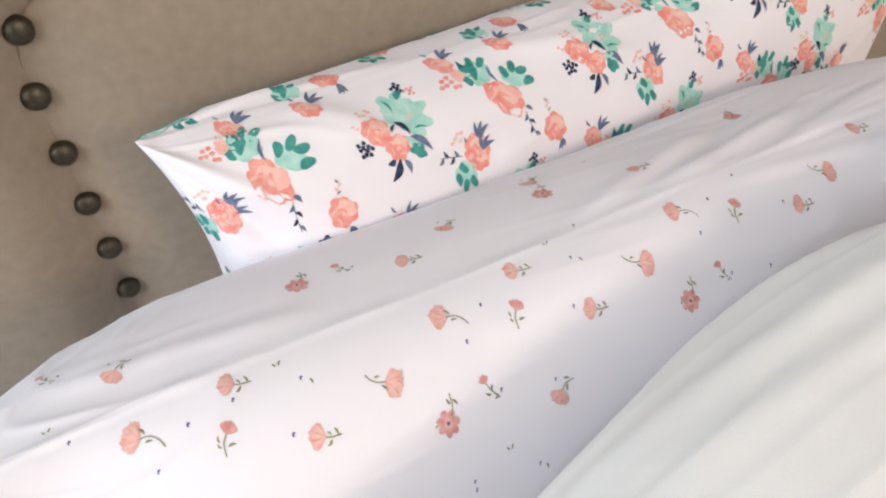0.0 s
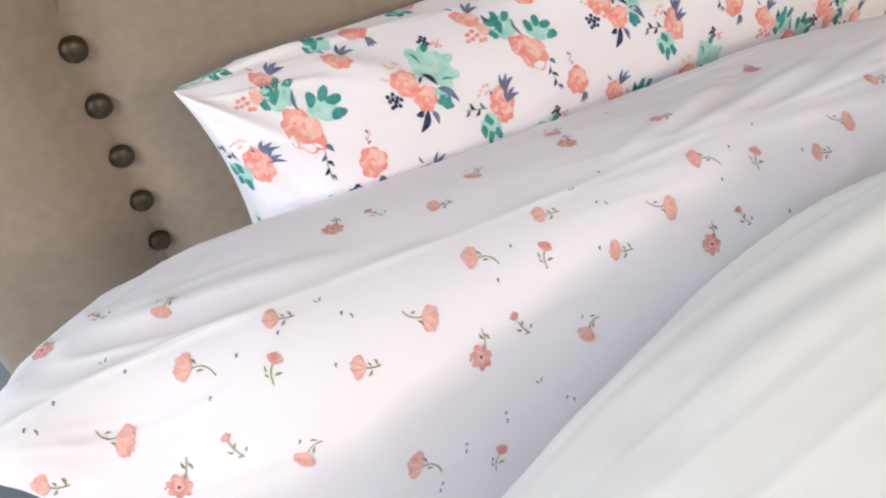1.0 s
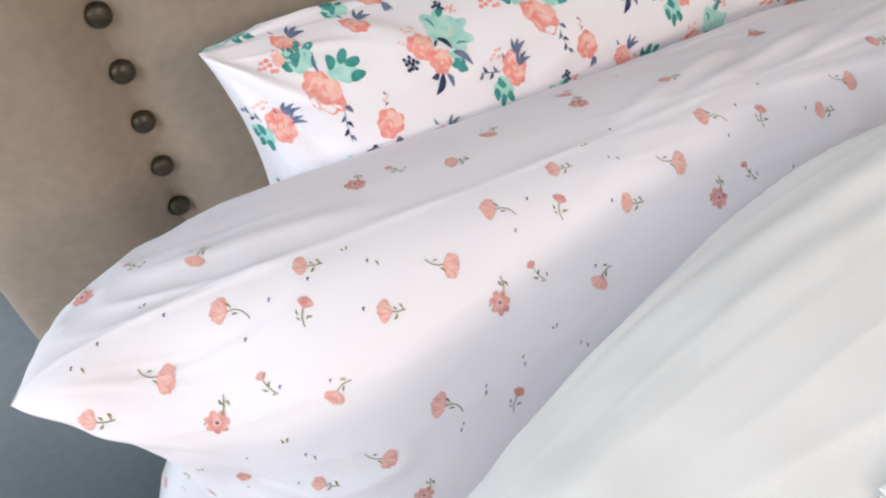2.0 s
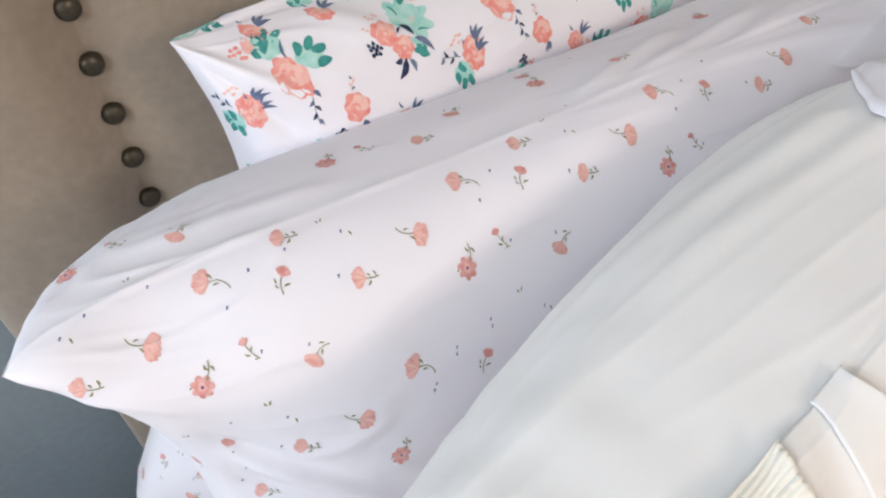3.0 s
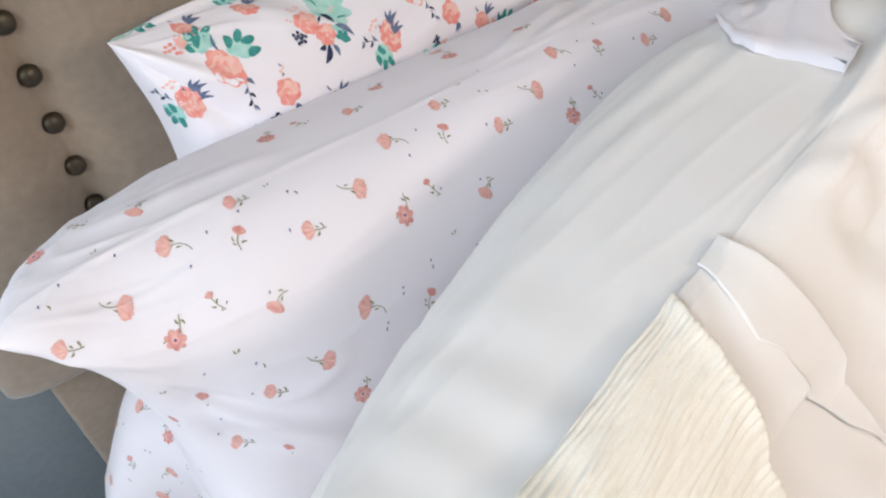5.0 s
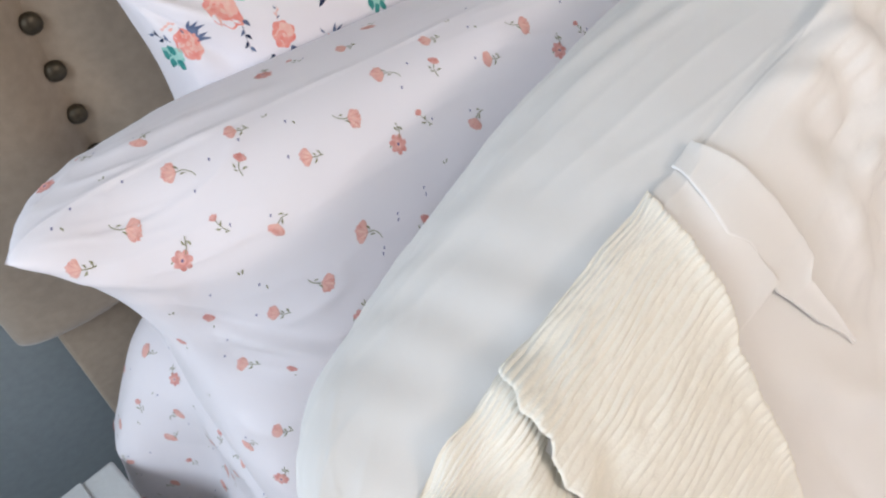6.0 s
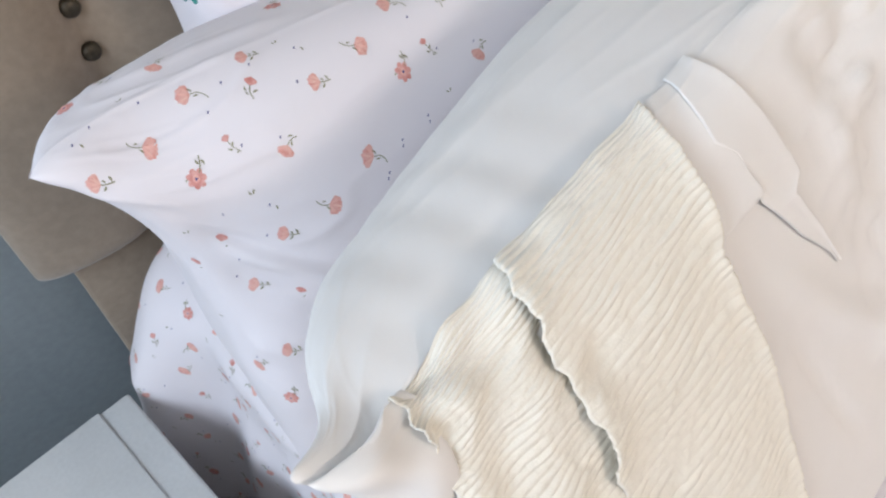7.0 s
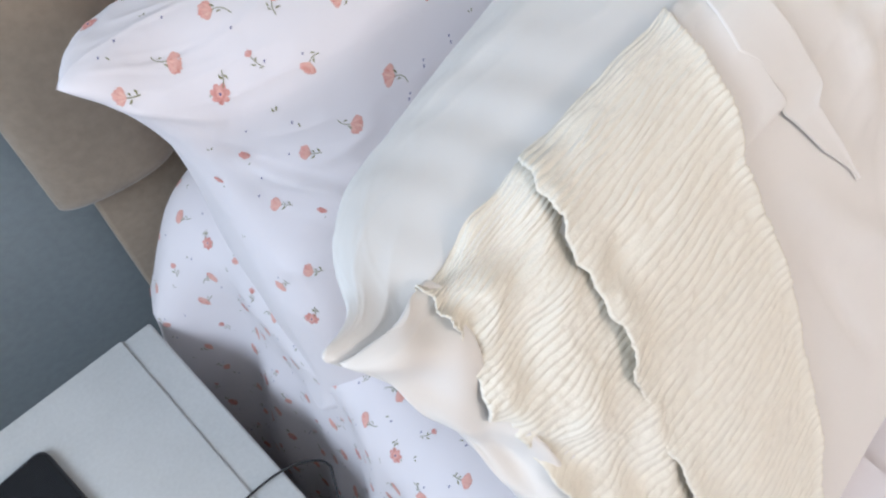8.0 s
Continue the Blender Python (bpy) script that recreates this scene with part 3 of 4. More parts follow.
    def fan(self, x, y, turn, r, spread, ink, petals=6, inner=None):
        """A brushed flower head that opens from (x, y) towards turn."""
        for k in range(petals):
            f = k / (petals - 1) - 0.5
            size = r * (1 - 0.35 * f * f) * self.rng.uniform(0.90, 1.04)
            self.leaf_petal(x, y, turn + spread * f, size, r * 0.38, ink, k % 3)
        self.leaf_petal(x, y, turn, r * 0.80, r * 0.50, ink, 3)
        if inner:
            for k in range(3):
                self.leaf_petal(x, y, turn + spread * 0.80 * (k / 2 - 0.5), r * self.rng.uniform(0.84, 0.97), r * 0.19, inner, 4)
            for k in range(petals - 1):
                f = (k + 0.5) / (petals - 1) - 0.5
                c, q = math.cos(radians(turn + spread * f)), math.sin(radians(turn + spread * f))
                self.stem([(x + 0.55 * r * c, y + 0.55 * r * q), (x + 0.90 * r * c, y + 0.90 * r * q)], r * 0.035, ROSE, 5)

    def leaf_petal(self, x, y, turn, length, width, ink, level):
        c, s = math.cos(radians(turn)), math.sin(radians(turn))
        left, right, n = [], [], 6
        for k in range(n + 1):
            t = k / n
            w = width / 2 * math.sqrt(max(1 - (2 * (t ** 2.4) - 1) ** 2, 0.0))
            left.append((x + length * t * c - w * s, y + length * t * s + w * c))
            right.append((x + length * t * c + w * s, y + length * t * s - w * c))
        self.lay(left + right, [(k, k + 1, n + 2 + k, n + 1 + k) for k in range(n)], ink, level)

    def finish(self, name, parent, label):
        o = np.array(parent.matrix_basis.translation)
        ob = mesh_object(name, np.array(self.verts) - o, self.faces, self.inks, parent, label, True, self.slots)
        return tagged(ob, kind="stuff")


SMALL_INKS = [PINK, ROSE, PEACH, OLIVE, VIOLET]


def curled_left(p):
    p.fan(-7, 0.6, -8, 13.5, 108, PINK, 7, PEACH)
    p.stem([(-6, 0.5), (-11, -0.6), (-16.5, 0.6), (-20, 3.5)], 1.1, OLIVE, 2)
    p.leaf(-14, 2.0, 20, 4.2, 1.3, OLIVE)
    p.leaf(-9.5, -2.0, -38, 5.5, 1.5, OLIVE)


def star_flower(p):
    for k in range(7):
        t = 2 * math.pi * k / 7 + 0.35
        p.blob(5.0 * math.cos(t), 5.0 * math.sin(t), 3.7, 2.7, ROSE, math.degrees(t), 3, 0.08, k % 3, 14)
    p.blob(0, 0, 3.2, 3.2, PINK, 0, 5, 0.1, 3, 14)
    p.blob(0, 0, 1.2, 1.2, VIOLET, 0, 3, 0.1, 5, 10)
    p.stem([(2.2, 5.0), (2.4, 11), (0.2, 18)], 1.0, OLIVE, 4)
    p.leaf(1.8, 11.5, 138, 5.0, 1.5, OLIVE)
    p.leaf(2.2, 14.5, -38, 5.0, 1.5, OLIVE)
    p.leaf(-8.5, -3.5, 55, 2.6, 1.1, OLIVE)


def small_bud(p):
    p.fan(1.6, -2.2, 125, 6.2, 75, ROSE, 4)
    p.stem([(1.4, -2.0), (6, -6.2), (12, -9)], 0.9, OLIVE, 2)
    p.leaf(5.5, -5.8, 80, 4.2, 1.3, OLIVE)
    p.leaf(5.5, -7.8, 178, 4.5, 1.4, OLIVE)
    p.leaf(8.2, -10.2, 20, 2.6, 1.0, OLIVE)
    speck(p, 12, -4.5)


def hook_flower(p):
    p.fan(2.4, 4.6, -108, 11.5, 92, PINK, 6, PEACH)
    p.stem([(2.2, 4.0), (5.5, 9), (11, 12)], 1.0, OLIVE, 2)
    p.leaf(3, 11.6, 5, 4.8, 1.3, OLIVE)
    p.leaf(6.4, 4, 84, 4.5, 1.4, OLIVE)
    speck(p, -4, 11)


def curled_right(p):
    p.fan(6, 0.9, 172, 13.5, 106, PINK, 7, PEACH)
    p.stem([(5, 1), (11, 2.6), (16.5, 0.8), (20, -3)], 1.0, OLIVE, 2)
    p.leaf(4, 6.6, -38, 5.2, 1.5, OLIVE)
    p.leaf(8.5, -1.0, 14, 4.8, 1.3, OLIVE)


def tulip(p):
    p.fan(-0.8, -4, 72, 9, 80, ROSE, 5)
    p.stem([(-0.8, -4), (-2.0, -9.5), (-0.5, -16)], 1.1, OLIVE, 2)
    p.leaf(-4.4, -8.6, 108, 4.2, 1.3, OLIVE)
    p.leaf(-3.2, -11.6, 140, 3.4, 1.2, OLIVE)
    p.leaf(0.6, -10.4, 22, 5.4, 1.6, OLIVE)


def side_flower(p):
    p.fan(5.2, 0, 178, 11.8, 88, PINK, 6, PEACH)
    p.stem([(4.5, 0), (9, 0.6), (14.5, 2.6)], 1.1, OLIVE, 2)
    p.leaf(8.6, -0.6, -122, 5.0, 1.5, OLIVE)
    p.leaf(9.6, 5.8, -52, 4.8, 1.4, OLIVE)
    p.leaf(5.4, 3.2, -35, 3.4, 1.2, OLIVE)


def heart(p):
    p.fan(0.5, -4, 84, 8.5, 84, ROSE, 5)
    p.leaf(5, -9, 60, 3.0, 1.0, OLIVE)


def speck(p, x=0.0, y=0.0):
    p.leaf(x, y, 25, 1.9, 1.1, VIOLET, 1)
    p.leaf(x, y - 0.6, -20, 1.5, 0.9, VIOLET, 2)


def leaf_pair(p):
    p.leaf(-0.6, 0, 150, 3.0, 1.0, OLIVE)
    p.leaf(0.6, 0.4, 78, 3.4, 1.1, OLIVE)


def speck_and_leaf(p):
    speck(p, -3.5, 1.0)
    p.leaf(2.0, 1.2, -58, 3.6, 1.2, OLIVE)


def scatter_small(p, s_to_a, rows, pitch, turn, lo, hi, shift, scale=0.80, spread=0.0, squash=1.4):
    """rows: (motif, place along the pillow, height up it); each is repeated at the cloth's pitch."""
    for motif, s0, b0 in rows:
        for k in range(-3, 6):
            s = s0 + k * (pitch + spread * (0.9 - b0))
            if lo < s < hi:
                p.begin(s_to_a(s), b0 + shift(s), turn, scale, squash)
                motif(p)


def along(s):
    return math.asin(max(-1, min(1, s))) * 2 / math.pi


UPPER = [(curled_right, -0.53, 0.909), (curled_right, -0.224, 0.888), (curled_right, 0.036, 0.906), (tulip, -0.445, 0.835), (tulip, -0.156, 0.835), (tulip, 0.101, 0.857),
        (side_flower, -0.382, 0.733), (side_flower, -0.095, 0.746), (side_flower, 0.173, 0.777), (curled_left, -0.643, 0.778), (curled_left, -0.293, 0.775), (curled_left, -0.02, 0.794),
        (curled_left, 0.232, 0.832), (star_flower, -0.649, 0.615), (star_flower, -0.273, 0.642), (star_flower, 0.006, 0.658), (small_bud, -0.546, 0.695), (small_bud, -0.222, 0.695),
        (small_bud, 0.05, 0.713), (hook_flower, -0.494, 0.593), (hook_flower, -0.162, 0.586), (curled_right, -0.396, 0.475), (tulip, -0.3, 0.425), (side_flower, -0.83, 0.728)]
LOWER = [(curled_left, -0.485, 0.399), (side_flower, -0.604, 0.37), (side_flower, -0.77, 0.235), (side_flower, -0.733, 0.074), (heart, -0.768, 0.388), (heart, -0.928, 0.325),
        (heart, -0.641, 0.202), (hook_flower, -0.856, 0.019), (star_flower, -0.777, -0.071), (star_flower, -0.465, 0.273)]
BEHIND = [(star_flower, -0.715, 1.147), (star_flower, -0.32, 1.124), (star_flower, -0.039, 1.133), (star_flower, 0.256, 1.172), (small_bud, -0.629, 1.163), (small_bud, -0.275, 1.143),
        (hook_flower, -0.531, 1.075), (hook_flower, -0.154, 1.141), (hook_flower, -0.033, 1.198), (side_flower, -0.424, 0.945), (side_flower, -0.214, 1.089), (side_flower, -0.137, 0.945),
        (side_flower, 0.057, 1.088), (side_flower, 0.306, 0.945)]
SPECKS = [(speck, -0.475, 0.886), (speck, -0.527, 0.803), (speck, -0.4, 0.761), (speck, -0.427, 0.897), (speck, -0.184, 0.879), (speck, -0.216, 0.799),
        (speck, -0.11, 0.77), (speck, -0.338, 0.462), (speck, -0.281, 0.483), (speck, -0.385, 0.401), (speck, -0.691, 0.98), (speck, -0.59, 0.979),
        (speck, 0.047, 0.814), (speck, 0.078, 0.906), (speck, 0.11, 0.656), (speck, 0.154, 0.805), (speck, -0.053, 1.015), (speck, 0.124, 0.957),
        (leaf_pair, -0.374, 0.941), (leaf_pair, -0.595, 0.514), (leaf_pair, -0.23, 0.527), (leaf_pair, -0.091, 0.985), (leaf_pair, -0.611, 1.023), (leaf_pair, 0.045, 1.2),
        (speck_and_leaf, -0.359, 0.871), (speck_and_leaf, -0.741, 0.919), (speck_and_leaf, -0.079, 0.893), (speck_and_leaf, -0.204, 0.46), (speck_and_leaf, -0.583, 0.457)]
LOW_SPECKS = [(speck, -0.823, 0.264), (speck, -0.641, 0.377), (speck, -0.756, 0.327), (speck, -0.279, 0.501), (speck, -0.334, 0.476), (speck, -0.379, 0.414),
        (speck, -0.69, 0.472), (leaf_pair, -0.851, 0.428), (leaf_pair, -0.955, 0.133), (leaf_pair, -0.596, 0.511)]

p = Print(PILLOW_MIDDLE, SMALL_INKS)
for rows, size, tall in ((UPPER, 0.74, 1.15), (LOWER, 0.74, 1.1), (BEHIND, 0.78, 1.15), (SPECKS, 0.85, 1.2), (LOW_SPECKS, 0.85, 1.0)):
    for motif, a, b in rows:
        p.begin(a, b, -24, size, tall)
        motif(p)
p.finish("flower_print", middle_pillow, "scattered dusty pink flower print")

p = Print(FLAP, SMALL_INKS)
p.begin(0.62, 0.40, 60, 1.3)
leaf_pair(p)
speck(p, -4, 2)
p.finish("flower_print", middle_pillow, "scattered dusty pink flower print")

# the fitted sheet carries the same print
p = Print(SHEET, SMALL_INKS)
for row in range(17):
    for col in range(64):
        a = 0.03 + col * 0.047 + 0.0235 * (row % 2) + 0.006 * math.sin(3.1 * row + col)
        b = 0.06 + row * 0.043 + 0.005 * math.sin(2.3 * col)
        if a < 2.9:
            p.begin(a, b, -24 + 10 * math.sin(col * 1.7), 0.86)
            (curled_right, side_flower, star_flower, tulip, small_bud, curled_left, hook_flower)[(col * 3 + row * 2) % 7](p)
            p.begin(a + 0.026, b + 0.020, 10)
            (speck, leaf_pair, speck_and_leaf)[(col + row) % 3](p)
p.finish("flower_print", mattress_ob, "scattered dusty pink flower print")

BOLD_INKS = [CORAL, PEACH, MINT, TEAL, NAVY, SLATE]


def berries(p, x, y, ink, n=7, spread=4.5, size=1.3):
    for k in range(n):
        t = 2.4 * k
        r = spread * math.sqrt((k + 0.4) / n)
        p.blob(x + r * math.cos(t), y + r * math.sin(t), size, size * 0.9, ink, 0, 3, 0.1, 1, 12)
        p.stem([(x, y), (x + r * math.cos(t), y + r * math.sin(t))], 0.4, ink)


def sprig(p, x, y, turn, n, ink, size=5.0):
    """A stalk with paired leaves."""
    c, s = math.cos(radians(turn)), math.sin(radians(turn))
    p.stem([(x, y), (x + n * 0.45 * size * c, y + n * 0.45 * size * s), (x + n * 0.8 * size * c + 1, y + n * 0.8 * size * s)], 0.6, ink)
    for k in range(n):
        q = (k + 0.5) * 0.75 * size
        p.leaf(x + q * c, y + q * s, turn + (48 if k % 2 else -48), size, size * 0.38, ink if k % 3 else SLATE, 1)


def rose(p, x, y, rx, ry, turn=0.0):
    p.blob(x, y, rx, ry, CORAL, turn, 7, 0.20)
    p.blob(x + 0.15 * rx, y + 0.25 * ry, rx * 0.66, ry * 0.60, PEACH, turn + 20, 5, 0.22, 1)
    p.blob(x - 0.05 * rx, y - 0.15 * ry, rx * 0.42, ry * 0.40, CORAL, turn - 20, 4, 0.25, 2)
    p.blob(x + 0.08 * rx, y - 0.10 * ry, rx * 0.17, ry * 0.15, PEACH, turn, 3, 0.2, 3)
    for k in range(3):
        t = radians(turn + 90 + 80 * k)
        p.leaf(x + 0.55 * rx * math.cos(t), y + 0.55 * ry * math.sin(t), turn + 170 + 80 * k, rx * 0.6, rx * 0.12, PEACH, 4)


def teal_bloom(p, x, y, size, turn=0.0):
    p.blob(x, y, size, size * 0.8, MINT, turn, 6, 0.22)
    for k, (dx, dy, t) in enumerate(((-0.75, 0.35, 120), (-0.2, 0.75, 95), (0.5, 0.75, 62), (-0.1, 0.0, 80), (-0.65, -0.55, -40), (-0.35, 0.3, 100))):
        p.blob(x + dx * size, y + dy * size, size * (0.42 if k != 3 else 0.50), size * 0.24, TEAL, t + turn, 4, 0.20, 1 + k % 2, 16)


def bouquet_round(p):
    teal_bloom(p, -16, 10, 11)
    p.blob(12, 7, 10, 6.5, MINT, -12, 5, 0.16)
    for x, y, t in ((4.5, 11, 110), (11, 15, 85), (17.5, 12.5, 20), (21.5, 5.5, 30)):
        p.blob(x, y, 4.6, 2.9, TEAL, t, 3, 0.14, 1, 16)
    p.leaf(-2, 4, 112, 13, 2.0, SLATE, 1)
    rose(p, 1, -7, 15, 10, -28)
    p.leaf(15, -12, -20, 6, 2.5, SLATE, 1)
    sprig(p, 15, -15, -66, 4, NAVY, 5.0)
    p.leaf(-22, 14, 130, 8, 2.4, NAVY, 1)
    p.stem([(-30, 8), (-24, 7), (-18, 8)], 0.7, NAVY)
    for k in range(4):
        p.leaf(-24, 9, 150 + 22 * k, 12 - k, 5, PEACH, k % 3)
    for x, y in ((-35, 3), (-39, 0), (-43, -2), (-38, 6), (-33, -1), (-42, 3), (-30, 0)):
        p.blob(x, y, 2.1, 1.6, CORAL, 30, 3, 0.1, 1, 12)
    p.stem([(-44, -3), (-37, 2), (-30, 6)], 0.5, CORAL)


def bouquet_mint(p):
    p.blob(9, 12, 14, 11, MINT, -20, 7, 0.20)
    for x, y, t in ((-2, 20, 140), (6, 23, 100), (19, 17, 30), (22, 8, -10), (17, 2, -30)):
        p.blob(x, y, 6, 4.2, MINT, t, 3, 0.14, 1, 16)
    p.blob(7, 26, 3.6, 2.4, TEAL, 60, 3, 0.2, 2, 14)
    p.leaf(-4, 21, -50, 10, 1.6, TEAL, 3)
    p.leaf(15, 3, 10, 9, 1.4, TEAL, 3)
    for x, y in ((11, 11), (14, 12.5), (12.5, 9)):
        p.blob(x, y, 1.2, 0.8, PEACH, 20, 3, 0.2, 3, 10)
    p.blob(17, -10, 5.5, 4, TEAL, -20, 5, 0.3, 1)
    p.blob(14, -5, 5, 3, MINT, -20, 4, 0.2)
    rose(p, -11, -1, 9.5, 8.5)
    rose(p, 3, -9, 8.5, 7.5, 30)
    p.leaf(2, 6, -34, 12, 3.4, NAVY, 4)
    p.leaf(12, -2, -26, 16, 4.0, SLATE, 4)
    p.leaf(-1, -1, 60, 6, 1.8, NAVY, 5)
    p.leaf(4, -16, -112, 15, 4.6, NAVY, 1)
    p.leaf(1, -17, -152, 6.5, 3.4, NAVY, 1)
    p.leaf(7, -16, -58, 9, 3.4, SLATE, 1)
    berries(p, -19, -13, NAVY, 10, 5.5, 1.5)
    berries(p, 7, 31, NAVY, 7, 4.0, 1.4)
    berries(p, 15, 29, CORAL, 6, 4.0, 1.0)
    for x, y in ((-17, 9), (-14, 12), (-20, 8), (-12, 8), (-16, 13), (-22, 10), (-23, -1), (-26, 0)):
        p.blob(x, y, 1.5, 0.9, PEACH, 25, 3, 0.15, 1, 10)


def spray_teal(p):
    p.blob(-4, -13, 8.5, 7, MINT, 10, 6, 0.22)
    for x, y, t in ((-9, -17, -60), (-3, -20, -90), (3, -17, -40), (-6, -10, 150)):
        p.blob(x, y, 4.0, 2.5, TEAL, t, 4, 0.2, 1, 16)
    rose(p, 4, 1, 9, 10.5, 20)
    for t in (58, 84, 112):
        p.leaf(6, 8, t, 11, 2.8, SLATE, 4)
    sprig(p, -7, -3, 188, 4, NAVY, 5.6)
    for x, y in ((-9, 6), (-13, 7), (-11, 10), (-15, 4), (-8, 11)):
        p.blob(x, y, 1.7, 1.0, PEACH, 40, 3, 0.15, 1, 10)


def single_flower(p):
    rose(p, 0, 0, 9.5, 9, -15)
    sprig(p, -5, 9, 95, 4, PEACH, 3.0)
    for t in (-95, -72, -45):
        p.leaf(7, -7, t, 7.5, 2.4, SLATE, 1)


def leafed_flower(p):
    rose(p, -3, -3, 10, 6.5, -25)
    for t in (35, 62, 95):
        p.leaf(1, 2, t, 11, 2.6, SLATE, 4)
    p.leaf(-9, 5, 140, 6, 1.4, SLATE, 1)


def lone_teal(p):
    teal_bloom(p, 0, 0, 9)


def long_along(s):
    return along((0.3686 * s - 0.0315) / 0.40)


BOLD = [(bouquet_round, -0.838, 0.770), (bouquet_mint, -0.600, 0.765), (spray_teal, -0.470, 0.615), (single_flower, -0.765, 0.578), (leafed_flower, -0.950, 0.600),
        (bouquet_mint, -0.895, 0.395), (leafed_flower, -0.655, 0.490), (bouquet_round, -0.55, 0.36), (spray_teal, -0.76, 0.28)]
BOLD_TOP = [(leafed_flower, -0.840, 0.955), (lone_teal, -0.722, 1.040), (leafed_flower, -0.700, 0.950), (single_flower, -0.640, 1.055), (spray_teal, -0.50, 1.20), (bouquet_mint, -0.80, 1.32), (bouquet_round, -0.62, 1.40)]
p = Print(PILLOW_BACK, BOLD_INKS)
scatter_small(p, long_along, BOLD, 0.498, -20, -0.985, 1.12, lambda s: 0.03 * (s + 0.84), 1.06, squash=1.12)
scatter_small(p, long_along, BOLD_TOP, 0.43, -20, -0.93, 1.12, lambda s: 0.0, 1.05, squash=1.15)
p.begin(-0.955, 0.33, 10, 0.9)
teal_bloom(p, 0, 0, 8)
rose(p, -3, -14, 7, 6)
p.begin(-0.93, 0.52, -10, 0.8)
teal_bloom(p, -6, 2, 6)
p.begin(-0.96, 0.97, -10, 0.8)
teal_bloom(p, 0, 6, 5)
p.finish("flower_print", back_pillow, "bold coral and mint flower print")


# ---- trimmings of the ivory pillow ----
def edge_line(points):
    """A smooth line a(b) through a few (b, a) pairs in order of falling b."""
    bs, values = np.array([q[0] for q in points])[::-1], np.array([q[1] for q in points])[::-1]
    return lambda b: np.interp(b, bs, values)


def patch(name, surf, left, right, b0, b1, lift, nu, nv, mat, parent, label="", scallop=0.0, drop=0.0009):
    """A layer of cloth on the pillow between two lines, with its rim turned down to the cloth below."""
    v, u = np.meshgrid(np.linspace(0, 1, nv), np.linspace(0, 1, nu), indexing="ij")
    b = b0 + (b1 - b0) * v
    wave = scallop * (np.sin(v * 61) + 0.6 * np.sin(v * 143 + 1))
    a = left(b) + wave + (right(b) - left(b) - 0.6 * wave) * u
    raised = lift(u, v)
    rim = np.minimum(np.minimum(u, 1 - u) * (nu - 1), np.minimum(v, 1 - v) * (nv - 1))
    raised = np.where(rim < 0.5, raised - np.minimum(drop, raised + 0.0008), raised)
    verts = surf.at(a, b, raised).reshape(-1, 3) - np.array(parent.location)
    return mesh_object(name, verts, grid_faces(nv, nu), mat, parent, label)


BAND_LEFT = edge_line([(1.0, -0.434), (0.86, -0.458), (0.71, -0.482), (0.635, -0.498), (0.455, -0.512), (0.371, -0.535), (0.097, -0.552), (-0.25, -0.57), (-0.7, -0.60)])
BAND_RIGHT = edge_line([(1.0, -0.152), (0.913, -0.161), (0.523, -0.200), (0.494, -0.219), (0.171, -0.211), (0.006, -0.222), (-0.174, -0.238), (-0.319, -0.284), (-0.7, -0.33)])
OUTER_LEFT = edge_line([(1.0, -0.71), (0.916, -0.696), (0.80, -0.715), (0.726, -0.733), (0.523, -0.806), (0.387, -0.790), (0.1, -0.80), (-0.7, -0.83)])
FOLD_LEFT = edge_line([(1.0, -0.102), (0.932, -0.105), (0.674, -0.134), (0.61, -0.117), (0.46, -0.111), (0.31, -0.062), (0.206, -0.012), (0.15, 0.006)])
FOLD_RIGHT = edge_line([(1.0, -0.056), (0.923, -0.061), (0.665, -0.052), (0.438, -0.031), (0.415, -0.057), (0.31, -0.029), (0.215, -0.009), (0.15, 0.012)])


def ribs(count, deep, seed):
    """Fine crimped ribs across a band, uneven and here and there run together."""
    def lift(u, v):
        bend = 4.5 * drift(1.5 * u, 9 * v, seed) + 2.4 * drift(3.5 * u, 26 * v, seed + 1) + 0.9 * drift(9 * u, 60 * v, seed + 2)
        phase = 2 * np.pi * count * v + bend
        rib = 1 - np.abs(np.sin(phase / 2)) ** (0.75 + 0.3 * drift(4 * u, 40 * v, seed + 3))
        strength = 0.70 + 0.5 * drift(4.5 * u, 34 * v, seed + 4)
        crumple = 0.0005 * drift(7 * u, 70 * v, seed + 5) + 0.0003 * drift(22 * u, 130 * v, seed + 6)
        return deep * (1 - rib) * np.clip(strength, 0.35, 1.15) + crumple
    return lift


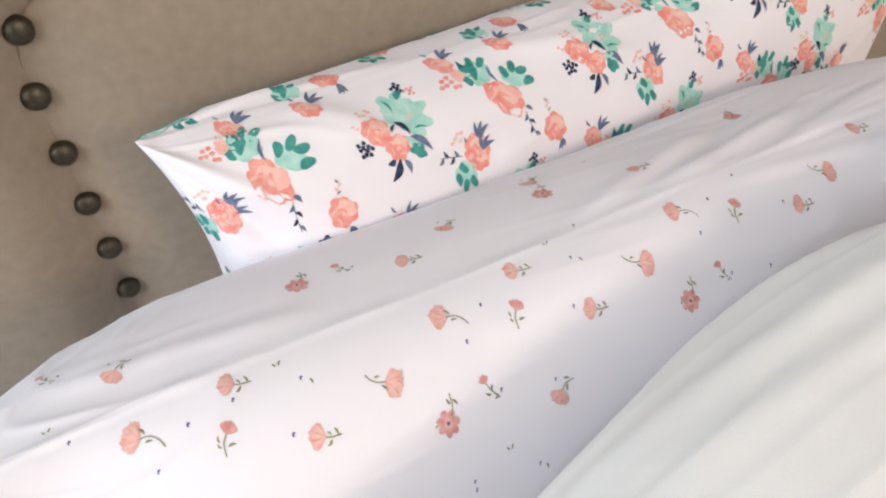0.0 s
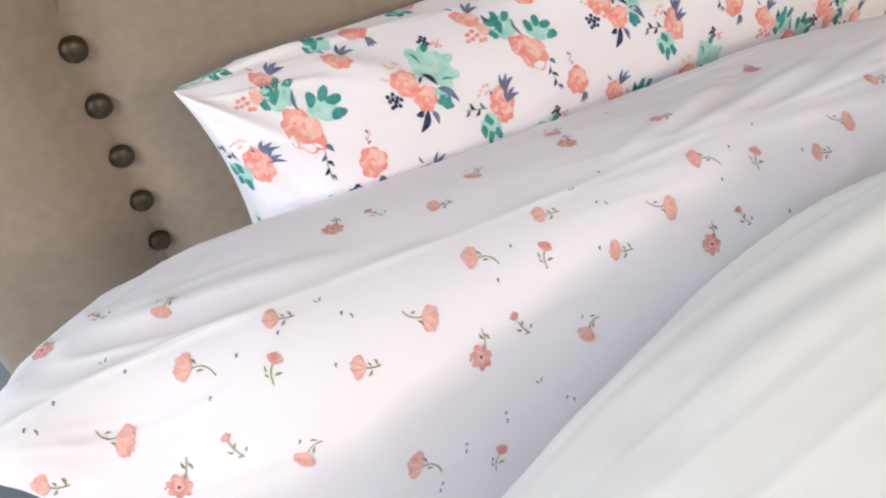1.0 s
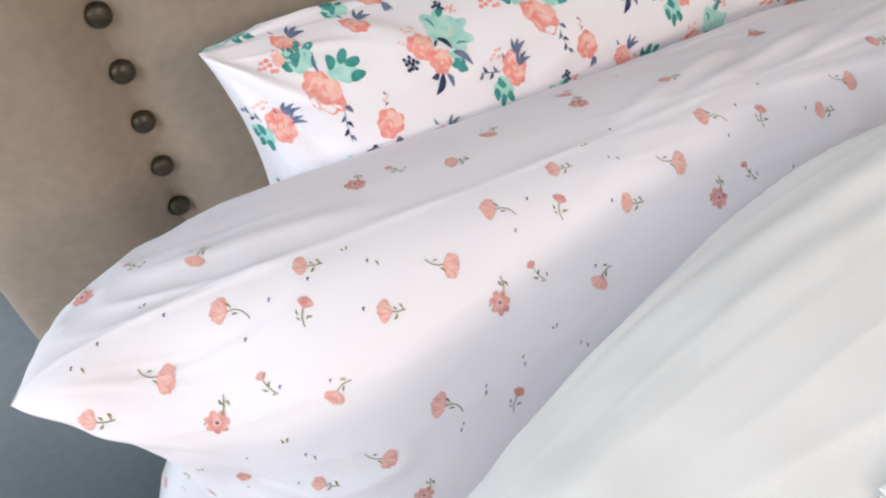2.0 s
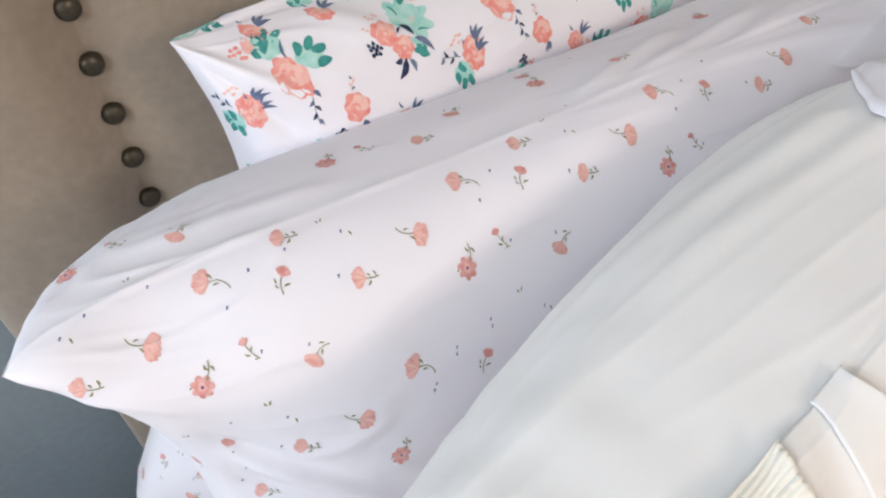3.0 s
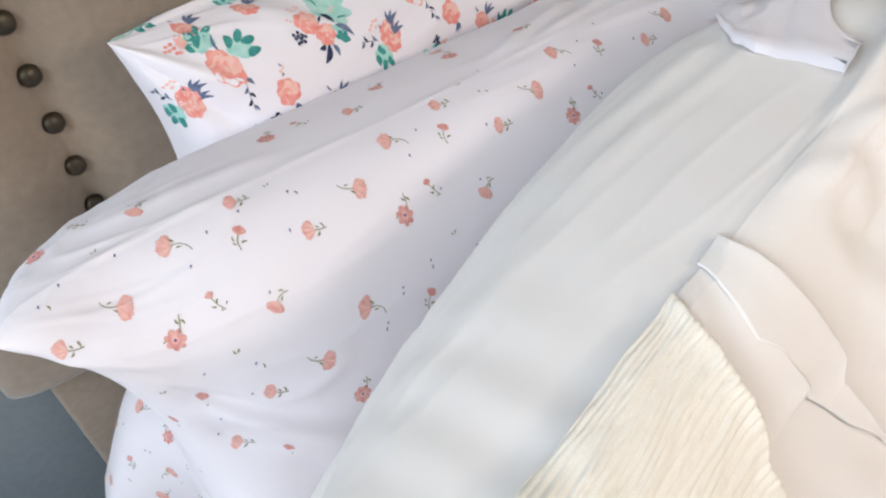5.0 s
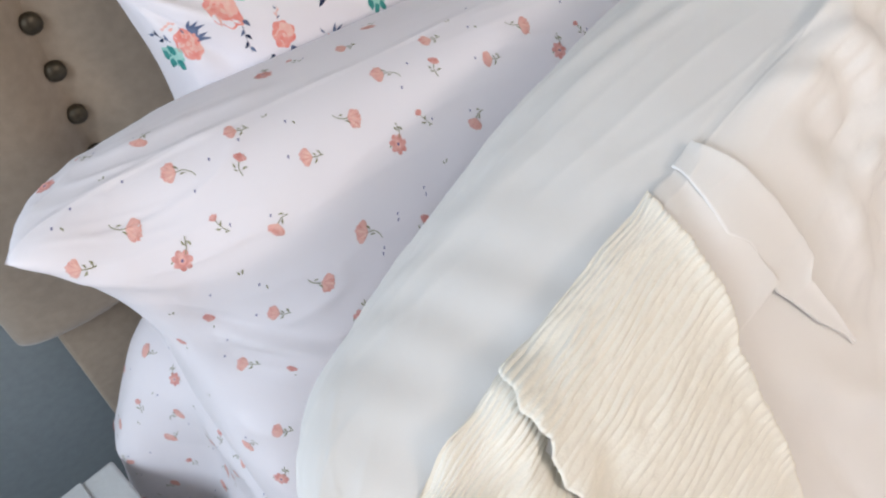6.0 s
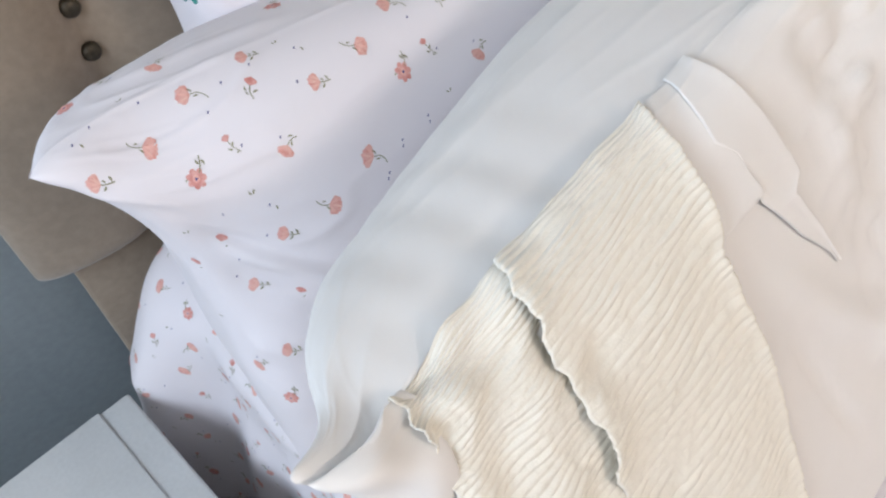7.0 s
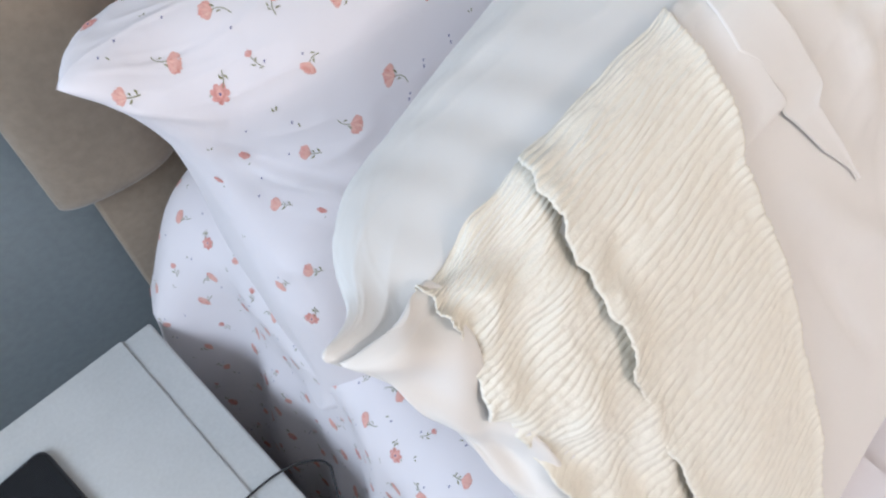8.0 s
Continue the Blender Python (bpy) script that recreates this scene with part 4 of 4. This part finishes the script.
def band_right(u, v):
    fine = ribs(74, 0.0013, 0.7)(u, v)
    body = 0.0050 + 0.0052 * np.exp(-(u / 0.14) ** 2) * (0.65 + 0.35 * np.sin(23 * v)) + 0.0012 * np.sin(9 * v + 4 * u)
    edge = 0.0022 * np.exp(-((1 - u) / 0.05) ** 2)
    pucker = edge - 0.0045 * np.exp(-((u - 0.20) / 0.10) ** 2 - ((v - 0.245) / 0.030) ** 2) + 0.0022 * np.exp(-((u - 0.10) / 0.08) ** 2 - ((v - 0.29) / 0.02) ** 2)
    return fine + body + pucker


def band_left(u, v):
    fine = ribs(86, 0.0011, 2.9)(u, v)
    dip = -0.0035 * np.exp(-((1 - u) / 0.10) ** 2)
    lumps = 0.0030 * np.sin(15 * v + 5 * u) * np.sin(8 * u + 3) + 0.0022 * np.sin(31 * v - 7 * u)
    ruffle = 0.0050 * np.exp(-(u / 0.07) ** 2) * (0.5 + 0.5 * np.sin(57 * v + 2 * np.sin(19 * v)))
    return 0.0048 + fine + dip + lumps + ruffle


part_left = patch("gauze_band", PILLOW_FRONT, OUTER_LEFT, lambda b: BAND_LEFT(b) + 0.035, 0.985, -0.62, band_left, 90, 900, GAUZE, front_pillow, "ruched cream gauze band", 0.008)
part_right = patch("gauze_band", PILLOW_FRONT, BAND_LEFT, BAND_RIGHT, 0.985, -0.62, band_right, 110, 900, GAUZE, front_pillow, "ruched cream gauze band", 0.004)
patch("pleat", PILLOW_FRONT, lambda b: BAND_RIGHT(b) - 0.01, lambda b: FOLD_LEFT(b) + 0.004, 0.975, 0.485,
      lambda u, v: 0.0024 + 0.0012 * np.sin(5 * u + 3 * v) + 0.003 * np.exp(-((v - 1) / 0.10) ** 2) * u, 40, 80, LINEN, front_pillow)
patch("pleat", PILLOW_FRONT, FOLD_LEFT, FOLD_RIGHT, 0.985, 0.165,
      lambda u, v: 0.0027 + 0.0010 * np.exp(-((u - 1) / 0.25) ** 2) + 0.003 * v * (1 - v) + 0.002 * np.exp(-((v - 0.70) / 0.06) ** 2) * u, 40, 140, LINEN, front_pillow)


# the plain end of the case hangs in soft folds beside the gauze
patch("end_flap", PILLOW_FRONT, lambda b: -0.965 + 0.02 * np.sin(9 * b), lambda b: OUTER_LEFT(b) + 0.045, 0.985, 0.05,
      lambda u, v: 0.004 + 0.006 * np.sin(np.pi * u) * (0.6 + 0.4 * np.sin(14 * v + 3 * u)) + 0.0022 * np.sin(21 * v - 5 * u), 40, 120, LINEN, front_pillow)
